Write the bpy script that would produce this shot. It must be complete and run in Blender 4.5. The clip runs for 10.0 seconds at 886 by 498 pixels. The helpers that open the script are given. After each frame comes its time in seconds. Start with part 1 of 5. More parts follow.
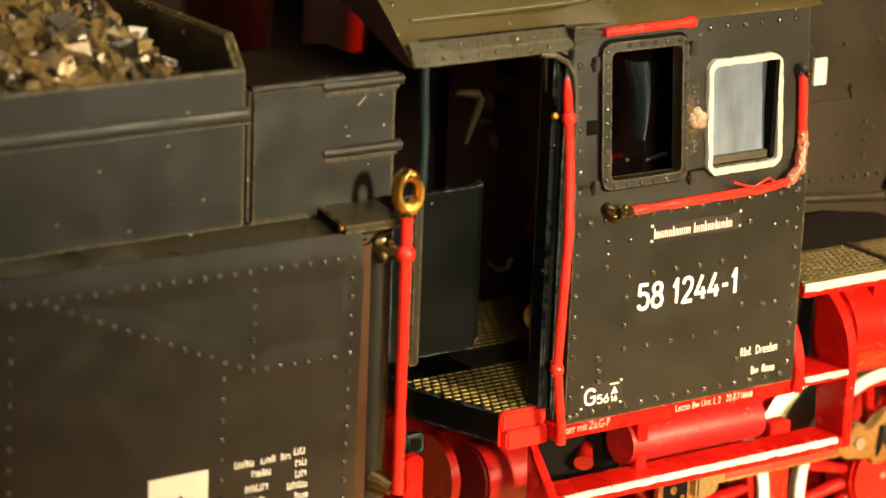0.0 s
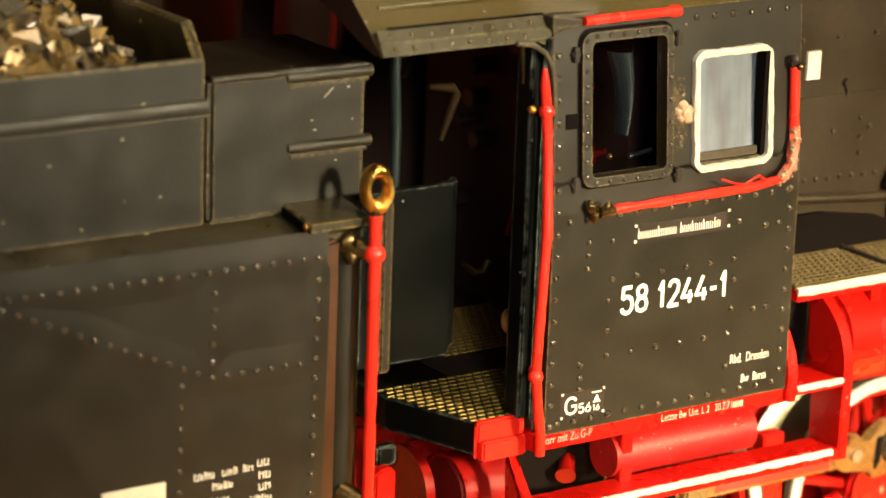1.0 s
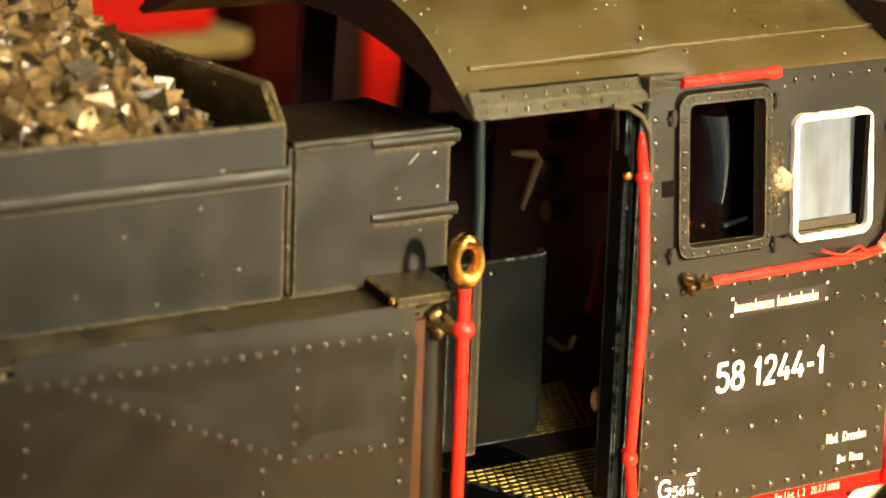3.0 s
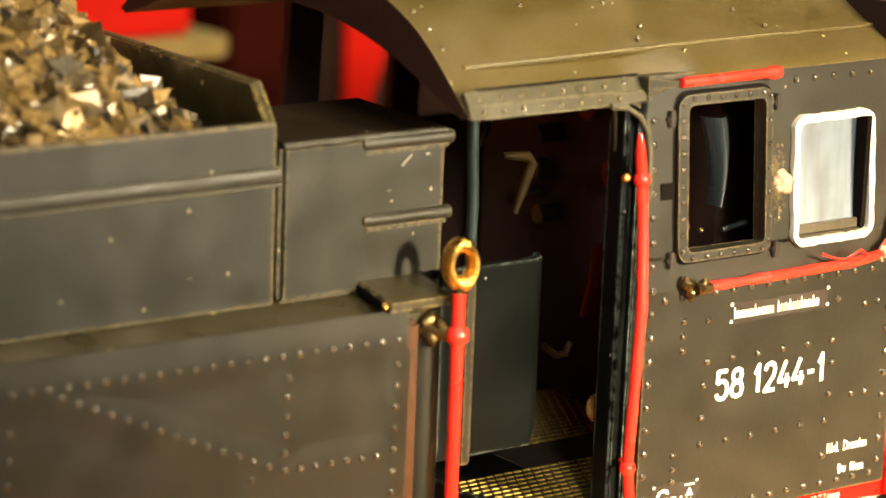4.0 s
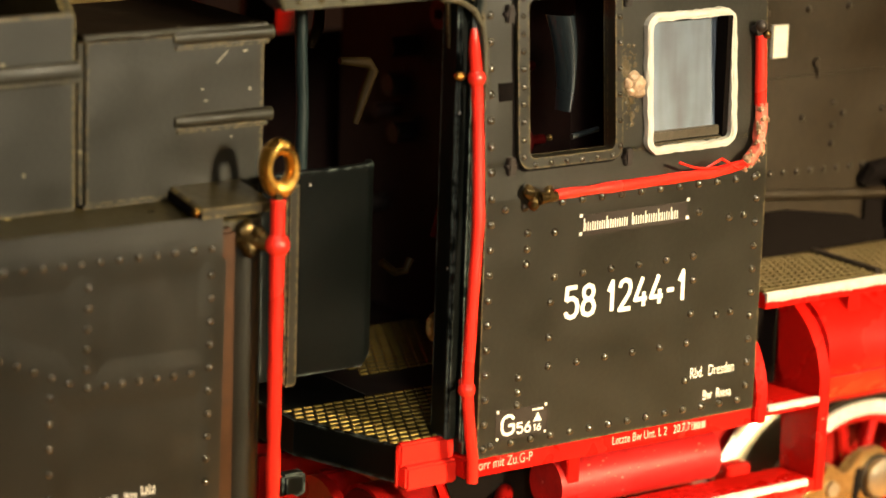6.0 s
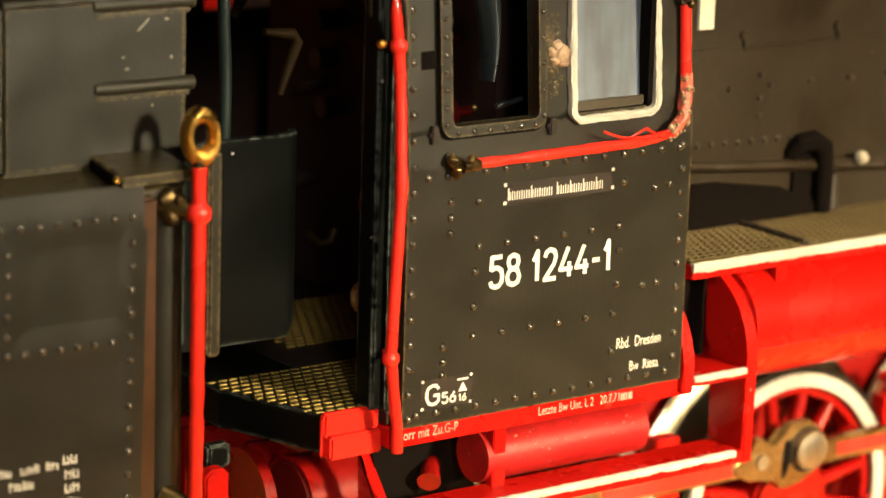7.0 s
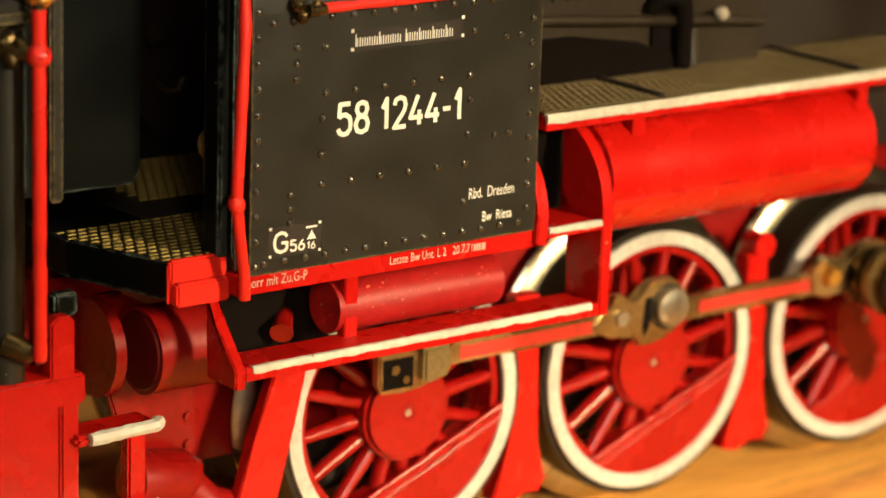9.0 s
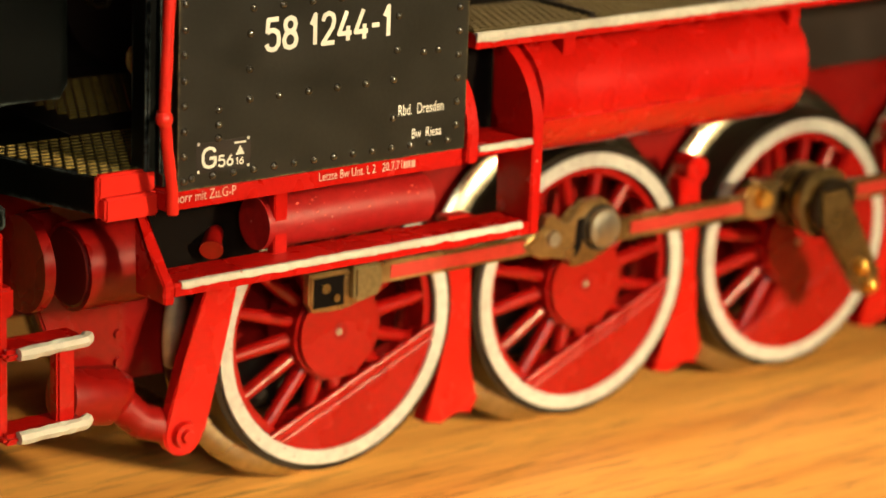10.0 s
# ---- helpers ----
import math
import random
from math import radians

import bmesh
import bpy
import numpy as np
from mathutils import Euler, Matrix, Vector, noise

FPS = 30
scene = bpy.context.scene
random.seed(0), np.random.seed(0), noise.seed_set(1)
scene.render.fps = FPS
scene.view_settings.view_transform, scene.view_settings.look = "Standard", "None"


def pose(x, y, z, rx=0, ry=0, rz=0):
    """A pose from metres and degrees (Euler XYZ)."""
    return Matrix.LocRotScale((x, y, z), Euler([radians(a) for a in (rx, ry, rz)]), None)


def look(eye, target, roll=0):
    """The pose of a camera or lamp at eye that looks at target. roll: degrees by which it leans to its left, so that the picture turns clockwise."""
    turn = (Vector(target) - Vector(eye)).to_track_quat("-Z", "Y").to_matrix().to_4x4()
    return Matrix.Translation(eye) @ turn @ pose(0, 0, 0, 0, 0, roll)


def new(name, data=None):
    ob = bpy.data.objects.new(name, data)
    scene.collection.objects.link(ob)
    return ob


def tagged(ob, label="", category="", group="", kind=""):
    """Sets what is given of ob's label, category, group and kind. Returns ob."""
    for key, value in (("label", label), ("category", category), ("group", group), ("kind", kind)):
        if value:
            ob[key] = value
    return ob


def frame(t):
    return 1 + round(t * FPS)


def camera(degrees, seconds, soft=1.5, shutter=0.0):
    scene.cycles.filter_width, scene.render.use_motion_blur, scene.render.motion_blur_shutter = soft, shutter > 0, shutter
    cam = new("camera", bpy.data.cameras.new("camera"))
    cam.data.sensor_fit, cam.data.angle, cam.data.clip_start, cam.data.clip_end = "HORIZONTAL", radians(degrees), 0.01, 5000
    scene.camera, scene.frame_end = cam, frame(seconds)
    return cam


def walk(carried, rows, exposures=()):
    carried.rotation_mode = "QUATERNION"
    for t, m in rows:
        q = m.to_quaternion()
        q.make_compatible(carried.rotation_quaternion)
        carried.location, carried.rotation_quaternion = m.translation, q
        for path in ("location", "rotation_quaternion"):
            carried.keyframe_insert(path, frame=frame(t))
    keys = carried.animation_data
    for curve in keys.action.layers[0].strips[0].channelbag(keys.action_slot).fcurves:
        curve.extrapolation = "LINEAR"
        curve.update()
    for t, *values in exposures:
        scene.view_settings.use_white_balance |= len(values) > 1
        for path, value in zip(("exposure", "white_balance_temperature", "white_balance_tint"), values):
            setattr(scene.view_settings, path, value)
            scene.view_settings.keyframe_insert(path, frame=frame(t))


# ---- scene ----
SOFT = 1.6
EXPOSURES = [(0.0, 0.74), (1.5, 0.82), (2.5, 1.23), (4.0, 1.71), (4.5, 1.55), (5.5, 0.82), (7.0, 0.30), (8.0, 0.0), (9.0, -0.36), (10.0, -0.58)]
MM = 0.001  # the model stands about 50 mm high: plans are in millimetres
cam = camera(17.19, 10.0, soft=SOFT)
# seconds, eye in millimetres, turn in degrees
PATH = [
    (0, -111.542, -145.301, 77.781, 73.549, -2.043, -33.884),
    (0.5, -107.469, -141.316, 75.429, 73.693, -1.988, -33.824),
    (1, -105.415, -140.140, 74.204, 74.033, -1.923, -33.704),
    (1.5, -104.026, -138.350, 73.153, 74.383, -1.940, -33.655),
    (2, -103.745, -135.969, 72.830, 74.849, -2.027, -33.834),
    (2.5, -104.634, -133.107, 71.305, 75.342, -1.848, -33.990),
    (2.7, -106.198, -131.566, 71.537, 75.432, -1.878, -34.195),
    (3.8, -106.722, -125.968, 70.399, 75.969, -2.166, -35.548),
    (4, -105.637, -125.675, 70.029, 75.867, -2.162, -35.327),
    (4.5, -102.890, -124.379, 68.253, 75.991, -2.355, -35.579),
    (5, -98.520, -124.084, 65.753, 75.920, -2.116, -35.295),
    (5.5, -94.529, -124.109, 63.759, 75.812, -1.717, -34.842),
    (5.7, -93.855, -123.993, 63.354, 76.018, -1.748, -34.863),
    (6.8, -92.722, -125.354, 61.668, 76.332, -1.750, -35.908),
    (7, -92.135, -125.383, 61.288, 76.322, -1.778, -35.946),
    (7.5, -91.304, -126.888, 61.329, 76.360, -1.865, -36.293),
    (8, -90.190, -128.383, 60.608, 76.051, -1.808, -36.441),
    (8.5, -89.509, -128.469, 58.801, 75.364, -1.673, -36.798),
    (9, -88.932, -128.299, 57.463, 74.990, -1.817, -37.221),
    (9.5, -88.494, -128.935, 56.351, 74.508, -2.044, -37.640),
    (10, -88.282, -129.788, 55.721, 74.155, -2.045, -38.032),
]
walk(cam, [(t, pose(x * MM, y * MM, z * MM, rx, ry, rz)) for t, x, y, z, rx, ry, rz in PATH], EXPOSURES)
cam.data.dof.use_dof = True
cam.data.dof.aperture_fstop = 55.0

# ---- light: a warm lamp before the model, three added fills, a dim room ----
world = bpy.data.worlds.new("room_air")
scene.world = world
world.use_nodes = True
glow = world.node_tree.nodes["Background"]
glow.inputs[0].default_value, glow.inputs[1].default_value = (0.75, 0.85, 1.0, 1), 0.3


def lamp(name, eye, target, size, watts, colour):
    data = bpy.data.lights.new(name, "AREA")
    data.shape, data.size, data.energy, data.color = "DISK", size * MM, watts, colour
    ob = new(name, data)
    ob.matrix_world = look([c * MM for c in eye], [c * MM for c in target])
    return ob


def spot_lamp(name, eye, target, cone, watts, colour, size):
    data = bpy.data.lights.new(name, "SPOT")
    data.energy, data.color, data.shadow_soft_size = watts, colour, size * MM
    data.spot_size, data.spot_blend = radians(cone), 1.0
    new(name, data).matrix_world = look([c * MM for c in eye], [c * MM for c in target])


spot_lamp("desk_lamp_light", (75, -360, 130), (15, -32, -4), 18.6, 24.3, (1.0, 0.775, 0.43), 24)
# Added fill beside the lamp, brightening the upper tender and roof.
spot_lamp("upper_fill_light", (75, -360, 130), (-27, -12, 54), 10.8, 8.8, (1.0, 0.88, 0.62), 14)
lamp("ceiling_lamp_light", (150, -150, 1560), (150, -149, 0), 900, 13.0, (1.0, 0.86, 0.62))
# Narrow unseen fill from front left, kept off the tender.
spot_lamp("side_fill_light", (-160, -330, 150), (8, -14, 15), 17.0, 2.9, (1.0, 0.88, 0.66), 34)
# Small cool fill; the window it shines from is made up.
lamp("cool_fill_light", (-530, -985, 450), (0, 0, 20), 300, 0.75, (0.92, 0.96, 1.0))

# ---- materials ----


def material(name, base, rough, metal=0.0, vary=0.25, scale=900.0, bump=0.06, specks=None, spread=0.12, speck_at=0.74, spec=0.5, speck_scale=800.0, speck_size=0.05, edge=None):
    """A procedural surface: two scales of colour change, uneven gloss, fine relief and, if asked, small specks of dust."""
    m = bpy.data.materials.new(name)
    m.use_nodes = True
    n, link = m.node_tree.nodes, m.node_tree.links.new
    b = n["Principled BSDF"]
    co = n.new("ShaderNodeTexCoord").outputs["Object"]
    big, small = n.new("ShaderNodeTexNoise"), n.new("ShaderNodeTexNoise")
    for tex, s, d in ((big, scale * 0.22, 3.0), (small, scale * 2.2, 5.0)):
        tex.inputs["Scale"].default_value, tex.inputs["Detail"].default_value = s, d
        link(co, tex.inputs["Vector"])
    both = n.new("ShaderNodeMath")
    both.operation = "ADD"
    link(big.outputs[0], both.inputs[0])
    link(small.outputs[0], both.inputs[1])
    span = n.new("ShaderNodeMapRange")
    span.inputs["From Min"].default_value, span.inputs["From Max"].default_value = 0.6, 1.4
    span.inputs["To Min"].default_value, span.inputs["To Max"].default_value = 1 - vary, 1 + vary
    link(both.outputs[0], span.inputs["Value"])
    mul = n.new("ShaderNodeMix")
    mul.data_type, mul.blend_type = "RGBA", "MULTIPLY"
    mul.inputs[0].default_value = 1.0
    mul.inputs[6].default_value = (*base, 1)
    link(span.outputs[0], mul.inputs[7])
    colour = mul.outputs[2]
    if specks:
        dust = n.new("ShaderNodeTexVoronoi")
        dust.inputs["Scale"].default_value = speck_scale
        link(co, dust.inputs["Vector"])
        near, some, cut = n.new("ShaderNodeMath"), n.new("ShaderNodeMath"), n.new("ShaderNodeMath")
        near.operation, near.inputs[1].default_value = "LESS_THAN", speck_size
        some.operation, some.inputs[1].default_value = "GREATER_THAN", speck_at
        cut.operation = "MULTIPLY"
        link(dust.outputs["Distance"], near.inputs[0])
        link(dust.outputs["Color"], some.inputs[0])
        link(near.outputs[0], cut.inputs[0])
        link(some.outputs[0], cut.inputs[1])
        over = n.new("ShaderNodeMix")
        over.data_type = "RGBA"
        link(cut.outputs[0], over.inputs[0])
        link(colour, over.inputs[6])
        over.inputs[7].default_value = (*specks, 1)
        colour = over.outputs[2]
    if edge:
        # rubbed corners: patches where the form turns sharply
        soft = n.new("ShaderNodeBevel")
        soft.samples, soft.inputs["Radius"].default_value = 6, 0.00024
        turn, rub, worn = n.new("ShaderNodeVectorMath"), n.new("ShaderNodeMapRange"), n.new("ShaderNodeMath")
        turn.operation = "DOT_PRODUCT"
        link(soft.outputs[0], turn.inputs[0])
        link(n.new("ShaderNodeNewGeometry").outputs["Normal"], turn.inputs[1])
        for key, value in (("From Min", 0.985), ("From Max", 0.86), ("To Min", 0.0), ("To Max", 1.0)):
            rub.inputs[key].default_value = value
        link(turn.outputs["Value"], rub.inputs["Value"])
        patch = n.new("ShaderNodeMapRange")
        patch.inputs["From Min"].default_value, patch.inputs["From Max"].default_value = 0.40, 0.60
        link(small.outputs[0], patch.inputs["Value"])
        worn.operation = "MULTIPLY"
        link(rub.outputs[0], worn.inputs[0])
        link(patch.outputs[0], worn.inputs[1])
        over = n.new("ShaderNodeMix")
        over.data_type = "RGBA"
        link(worn.outputs[0], over.inputs[0])
        link(colour, over.inputs[6])
        over.inputs[7].default_value = (*edge, 1)
        colour = over.outputs[2]
    link(colour, b.inputs["Base Color"])
    gloss = n.new("ShaderNodeMapRange")
    gloss.inputs["From Min"].default_value, gloss.inputs["From Max"].default_value = 0.3, 0.7
    gloss.inputs["To Min"].default_value, gloss.inputs["To Max"].default_value = max(rough - spread, 0.03), min(rough + spread, 1)
    link(big.outputs[0], gloss.inputs["Value"])
    link(gloss.outputs[0], b.inputs["Roughness"])
    b.inputs["Metallic"].default_value = metal
    b.inputs["Specular IOR Level"].default_value = spec
    if bump:
        bm_ = n.new("ShaderNodeBump")
        bm_.inputs["Strength"].default_value, bm_.inputs["Distance"].default_value = bump, 0.0001
        link(small.outputs[0], bm_.inputs["Height"])
        link(bm_.outputs[0], b.inputs["Normal"])
    return m


BLACK = material("black_plastic", (0.0122, 0.0110, 0.0072), 0.34, vary=0.26, scale=1900, specks=(0.20, 0.17, 0.10), speck_at=0.6, speck_size=0.075, bump=0.13, spread=0.04, spec=0.58, edge=(0.13, 0.095, 0.040))
RIB = material("dull_black_rib", (0.018, 0.0155, 0.0095), 0.52, vary=0.35, scale=1500, bump=0.2, spec=0.3, edge=(0.08, 0.066, 0.035))
ROOF = material("roof_black", (0.046, 0.032, 0.007), 0.40, spec=0.35, specks=(0.32, 0.28, 0.18), speck_at=0.62, speck_size=0.075, bump=0.18, scale=1400, edge=(0.10, 0.075, 0.03))
SOOT = material("inside_black", (0.0185, 0.0132, 0.0105), 0.45, spec=0.35)
FLUTERED = material("rubbed_red_fluting", (0.32, 0.020, 0.012), 0.4, vary=0.3, scale=1200, spec=0.4)
BLUEBLACK = material("smooth_black", (0.0016, 0.0023, 0.0021), 0.4, specks=(0.3, 0.3, 0.28), speck_at=0.52, speck_size=0.075, spec=0.12, bump=0.1, edge=(0.07, 0.085, 0.08))
RIVETED = material("rivet_black", (0.030, 0.025, 0.016), 0.24, bump=0.0, spec=0.75)
ROOFRIVET = material("roof_rivet_olive", (0.05, 0.037, 0.012), 0.24, bump=0.0, spec=0.7)
BOILER = material("boiler_brown_black", (0.0165, 0.0108, 0.0050), 0.46, vary=0.4, bump=0.25, spec=0.35, scale=700, specks=(0.12, 0.09, 0.06), speck_at=0.5, speck_size=0.08)
MIDRED = material("shaded_red_plastic", (0.27, 0.008, 0.0075), 0.36, vary=0.3, bump=0.35, spec=0.6, specks=(0.5, 0.2, 0.16), speck_at=0.7, speck_scale=1400, speck_size=0.09)
TEAL = material("teal_black_pipe", (0.010, 0.017, 0.017), 0.35, bump=0.1)
DECK = material("deck_black", (0.021, 0.0155, 0.0045), 0.36, vary=0.55, specks=(0.40, 0.30, 0.12), speck_at=0.42, speck_size=0.11, speck_scale=900, bump=0.3, scale=1500, spec=0.6, edge=(0.19, 0.14, 0.05))
# Toolbox top only: darker than its sides because little light falls there.
DIMTOP = material("shade_brown_top", (0.0075, 0.0042, 0.0016), 0.7, vary=0.5, spec=0.05, scale=1500, bump=0.25, specks=(0.2, 0.16, 0.1), speck_at=0.6, speck_size=0.07)
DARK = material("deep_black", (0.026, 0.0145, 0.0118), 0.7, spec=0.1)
TARNISH = material("tarnished_brass", (0.095, 0.062, 0.022), 0.3, metal=0.85, vary=0.6, bump=0.5, scale=1500)
BOARDTREAD = material("board_tread", (0.070, 0.047, 0.014), 0.5, metal=0.2, vary=0.35, scale=1500)
# Near-black: shade put into gaps and recesses, also real slots and a pipe.
SHADEBLACK = material("shade_and_pit_black", (0.0050, 0.0038, 0.0034), 0.9, spec=0.02)
# Red with shade put in: tank end, valve wheels and cab pipe.
SHADERED = material("deep_shade_red", (0.085, 0.004, 0.003), 0.5, vary=0.3, scale=100, spec=0.2)
MAROON = material("maroon_body", (0.022, 0.0022, 0.0012), 0.6, vary=0.4, scale=60, spec=0.05)
BANDGREY = material("gutter_grey", (0.046, 0.040, 0.024), 0.38, vary=0.35, scale=1500, bump=0.2, spec=0.45, edge=(0.10, 0.085, 0.045))
DULL = material("dull_brass", (0.0105, 0.0062, 0.0016), 0.6, spec=0.06, vary=0.4, scale=1500)
RED = material("red_plastic", (0.375, 0.0048, 0.0026), 0.27, spec=0.38, vary=0.16, bump=0.12, spread=0.05, scale=1500, specks=(0.6, 0.12, 0.08), speck_at=0.75, speck_size=0.06)
WHEELRED = material("wheel_red_plastic", (0.225, 0.0030, 0.0020), 0.27, spec=0.38, vary=0.16, bump=0.1, spread=0.06)
SMALLPRINT = material("faded_print", (0.55, 0.34, 0.28), 0.5, vary=0.2, scale=2500, bump=0.0)
PAINTRED = material("red_paint", (0.66, 0.022, 0.013), 0.26, spec=0.45, vary=0.12, bump=0.25, scale=500)
# Red plastic darkened in colour for the shade under and behind things.
RECESSRED = material("shaded_recess_red", (0.18, 0.0032, 0.0023), 0.32, spec=0.3, vary=0.25, specks=(0.5, 0.16, 0.14), speck_at=0.8)
WHITE = material("white_paint", (0.44, 0.425, 0.375), 0.5, vary=0.2, bump=0.6, scale=700)
RINGWHITE = material("worn_tyre_white", (0.36, 0.35, 0.325), 0.45, vary=0.3, bump=0.4, scale=900, specks=(0.12, 0.10, 0.08), speck_at=0.55, speck_scale=1500, speck_size=0.09)
EDGEWHITE = material("dabbed_white_paint", (0.41, 0.39, 0.335), 0.5, vary=0.3, bump=0.7, scale=900, specks=(0.36, 0.09, 0.06), speck_at=0.5, speck_scale=2800, speck_size=0.2)
PRINT = material("white_print", (0.66, 0.65, 0.585), 0.5, vary=0.06, bump=0.0)
GOLD = material("raw_brass", (0.62, 0.34, 0.07), 0.3, metal=1.0, vary=0.55, bump=0.6, scale=1300, spread=0.2)
BRONZE = material("bronze_rod", (0.33, 0.215, 0.090), 0.28, metal=0.9, vary=0.4, bump=0.18, scale=1200)
OLDBRONZE = material("dark_bronze", (0.21, 0.145, 0.058), 0.28, metal=0.9, vary=0.5, bump=0.2, scale=1200)
BRASSY = material("olive_rod_metal", (0.24, 0.185, 0.085), 0.34, metal=0.7, vary=0.4, bump=0.12, scale=1500)
STEEL = material("dull_steel", (0.42, 0.40, 0.35), 0.36, metal=1.0, vary=0.3, scale=700, bump=0.08)
TYRE = material("tyre_metal", (0.018, 0.013, 0.008), 0.42, metal=0.6, vary=0.3)
FLANGE = material("worn_flange", (0.44, 0.40, 0.29), 0.28, metal=1.0, vary=0.35)
TREAD = material("worn_tread", (0.17, 0.122, 0.028), 0.45, spec=0.3, vary=0.4, scale=1500)
CRUST = material("glue_crust", (0.060, 0.043, 0.020), 0.35, vary=0.6, bump=0.6, scale=1800)
GLUE = material("dried_glue", (0.27, 0.185, 0.12), 0.28, vary=0.5, bump=0.6, scale=1800)
CHIP = material("chipped_paint", (0.55, 0.10, 0.06), 0.45, vary=0.45, bump=0.6, scale=1800)
COAL = material("coal", (0.17, 0.11, 0.045), 0.14, metal=0.4, vary=0.6, bump=0.2, scale=1100, spread=0.08, spec=0.9)
DULLGOLD = material("dull_gold", (0.20, 0.135, 0.045), 0.45, metal=0.3, vary=0.4, bump=0.4, scale=1500)
BROWN = material("brown_edge", (0.050, 0.020, 0.0065), 0.5, spec=0.25, vary=0.4, scale=600)
BOARD = material("card_red", (0.50, 0.008, 0.004), 0.5, spec=0.12, vary=0.15, scale=100)
GLINT = material("highlight_gloss", (0.010, 0.014, 0.017), 0.26, vary=0.3, scale=300, spec=0.65)
DUSTY = material("dusty_scratch", (0.28, 0.25, 0.19), 0.5, vary=0.3)
CRUMB = material("flaked_paint", (0.26, 0.16, 0.09), 0.45, vary=0.6, bump=0.5, scale=2500)
CREAM = material("cream_label", (0.66, 0.63, 0.52), 0.5, vary=0.1)


def wood():
    m = bpy.data.materials.new("table_wood")
    m.use_nodes = True
    n, link = m.node_tree.nodes, m.node_tree.links.new
    b = n["Principled BSDF"]
    co = n.new("ShaderNodeTexCoord").outputs["Object"]
    stretch = n.new("ShaderNodeMapping")
    stretch.inputs["Scale"].default_value = (14, 260, 260)
    stretch.inputs["Rotation"].default_value = (0, 0, radians(7))
    link(co, stretch.inputs["Vector"])
    grain, pores = n.new("ShaderNodeTexNoise"), n.new("ShaderNodeTexNoise")
    grain.inputs["Scale"].default_value, grain.inputs["Detail"].default_value = 0.9, 6.0
    link(stretch.outputs[0], grain.inputs["Vector"])
    fine = n.new("ShaderNodeMapping")
    fine.inputs["Scale"].default_value = (150, 4200, 900)
    fine.inputs["Rotation"].default_value = (0, 0, radians(7))
    link(co, fine.inputs["Vector"])
    pores.inputs["Scale"].default_value, pores.inputs["Detail"].default_value = 1.0, 3.0
    link(fine.outputs[0], pores.inputs["Vector"])
    lines = n.new("ShaderNodeTexNoise")
    lines.inputs["Scale"].default_value, lines.inputs["Detail"].default_value = 0.42, 4.0
    link(fine.outputs[0], lines.inputs["Vector"])
    soft = n.new("ShaderNodeMath")
    soft.operation = "ADD"
    link(grain.outputs[0], soft.inputs[0])
    lift = n.new("ShaderNodeMapRange")
    lift.inputs["To Min"].default_value, lift.inputs["To Max"].default_value = -0.3, 0.3
    link(lines.outputs[0], lift.inputs["Value"])
    link(lift.outputs[0], soft.inputs[1])
    ramp = n.new("ShaderNodeValToRGB")
    e = ramp.color_ramp.elements
    e[0].position, e[0].color = 0.30, (0.60, 0.258, 0.052, 1)
    e[1].position, e[1].color = 0.72, (0.92, 0.475, 0.112, 1)
    link(soft.outputs[0], ramp.inputs[0])
    cut = n.new("ShaderNodeMapRange")
    cut.inputs["From Min"].default_value, cut.inputs["From Max"].default_value = 0.37, 0.41
    cut.inputs["To Min"].default_value, cut.inputs["To Max"].default_value = 0.26, 1.0
    link(pores.outputs[0], cut.inputs["Value"])
    mul = n.new("ShaderNodeMix")
    mul.data_type, mul.blend_type = "RGBA", "MULTIPLY"
    mul.inputs[0].default_value = 1.0
    link(ramp.outputs[0], mul.inputs[6])
    link(cut.outputs[0], mul.inputs[7])
    link(mul.outputs[2], b.inputs["Base Color"])
    b.inputs["Roughness"].default_value = 0.42
    bump = n.new("ShaderNodeBump")
    bump.inputs["Strength"].default_value, bump.inputs["Distance"].default_value = 0.25, 0.0001
    link(pores.outputs[0], bump.inputs["Height"])
    link(bump.outputs[0], b.inputs["Normal"])
    return m


WOOD = wood()


def sheen_pane():
    """Pane whose pale upright streaks stand in for reflected daylight."""
    m = material("sheen_streaked_pane", (0.085, 0.115, 0.16), 0.42, vary=0.25, scale=300, bump=0.03, spec=0.6)
    n, link = m.node_tree.nodes, m.node_tree.links.new
    run = n.new("ShaderNodeMapping")
    run.inputs["Scale"].default_value = (620, 620, 45)
    link(n.new("ShaderNodeTexCoord").outputs["Object"], run.inputs["Vector"])
    tex = n.new("ShaderNodeTexNoise")
    tex.inputs["Scale"].default_value, tex.inputs["Detail"].default_value = 1.0, 3.0
    link(run.outputs[0], tex.inputs["Vector"])
    ramp = n.new("ShaderNodeValToRGB")
    e = ramp.color_ramp.elements
    e[0].position, e[0].color = 0.34, (0.066, 0.074, 0.088, 1)
    e[1].position, e[1].color = 0.66, (0.145, 0.185, 0.245, 1)
    link(tex.outputs[0], ramp.inputs[0])
    link(ramp.outputs[0], [x for x in n if x.bl_idname == "ShaderNodeMix"][0].inputs[6])
    return m


PANE = sheen_pane()
GASKET = material("tan_gasket", (0.050, 0.040, 0.027), 0.4, vary=0.4, scale=1500, bump=0.3)

# ---- building blocks, all in millimetres ----
PLACE = {}


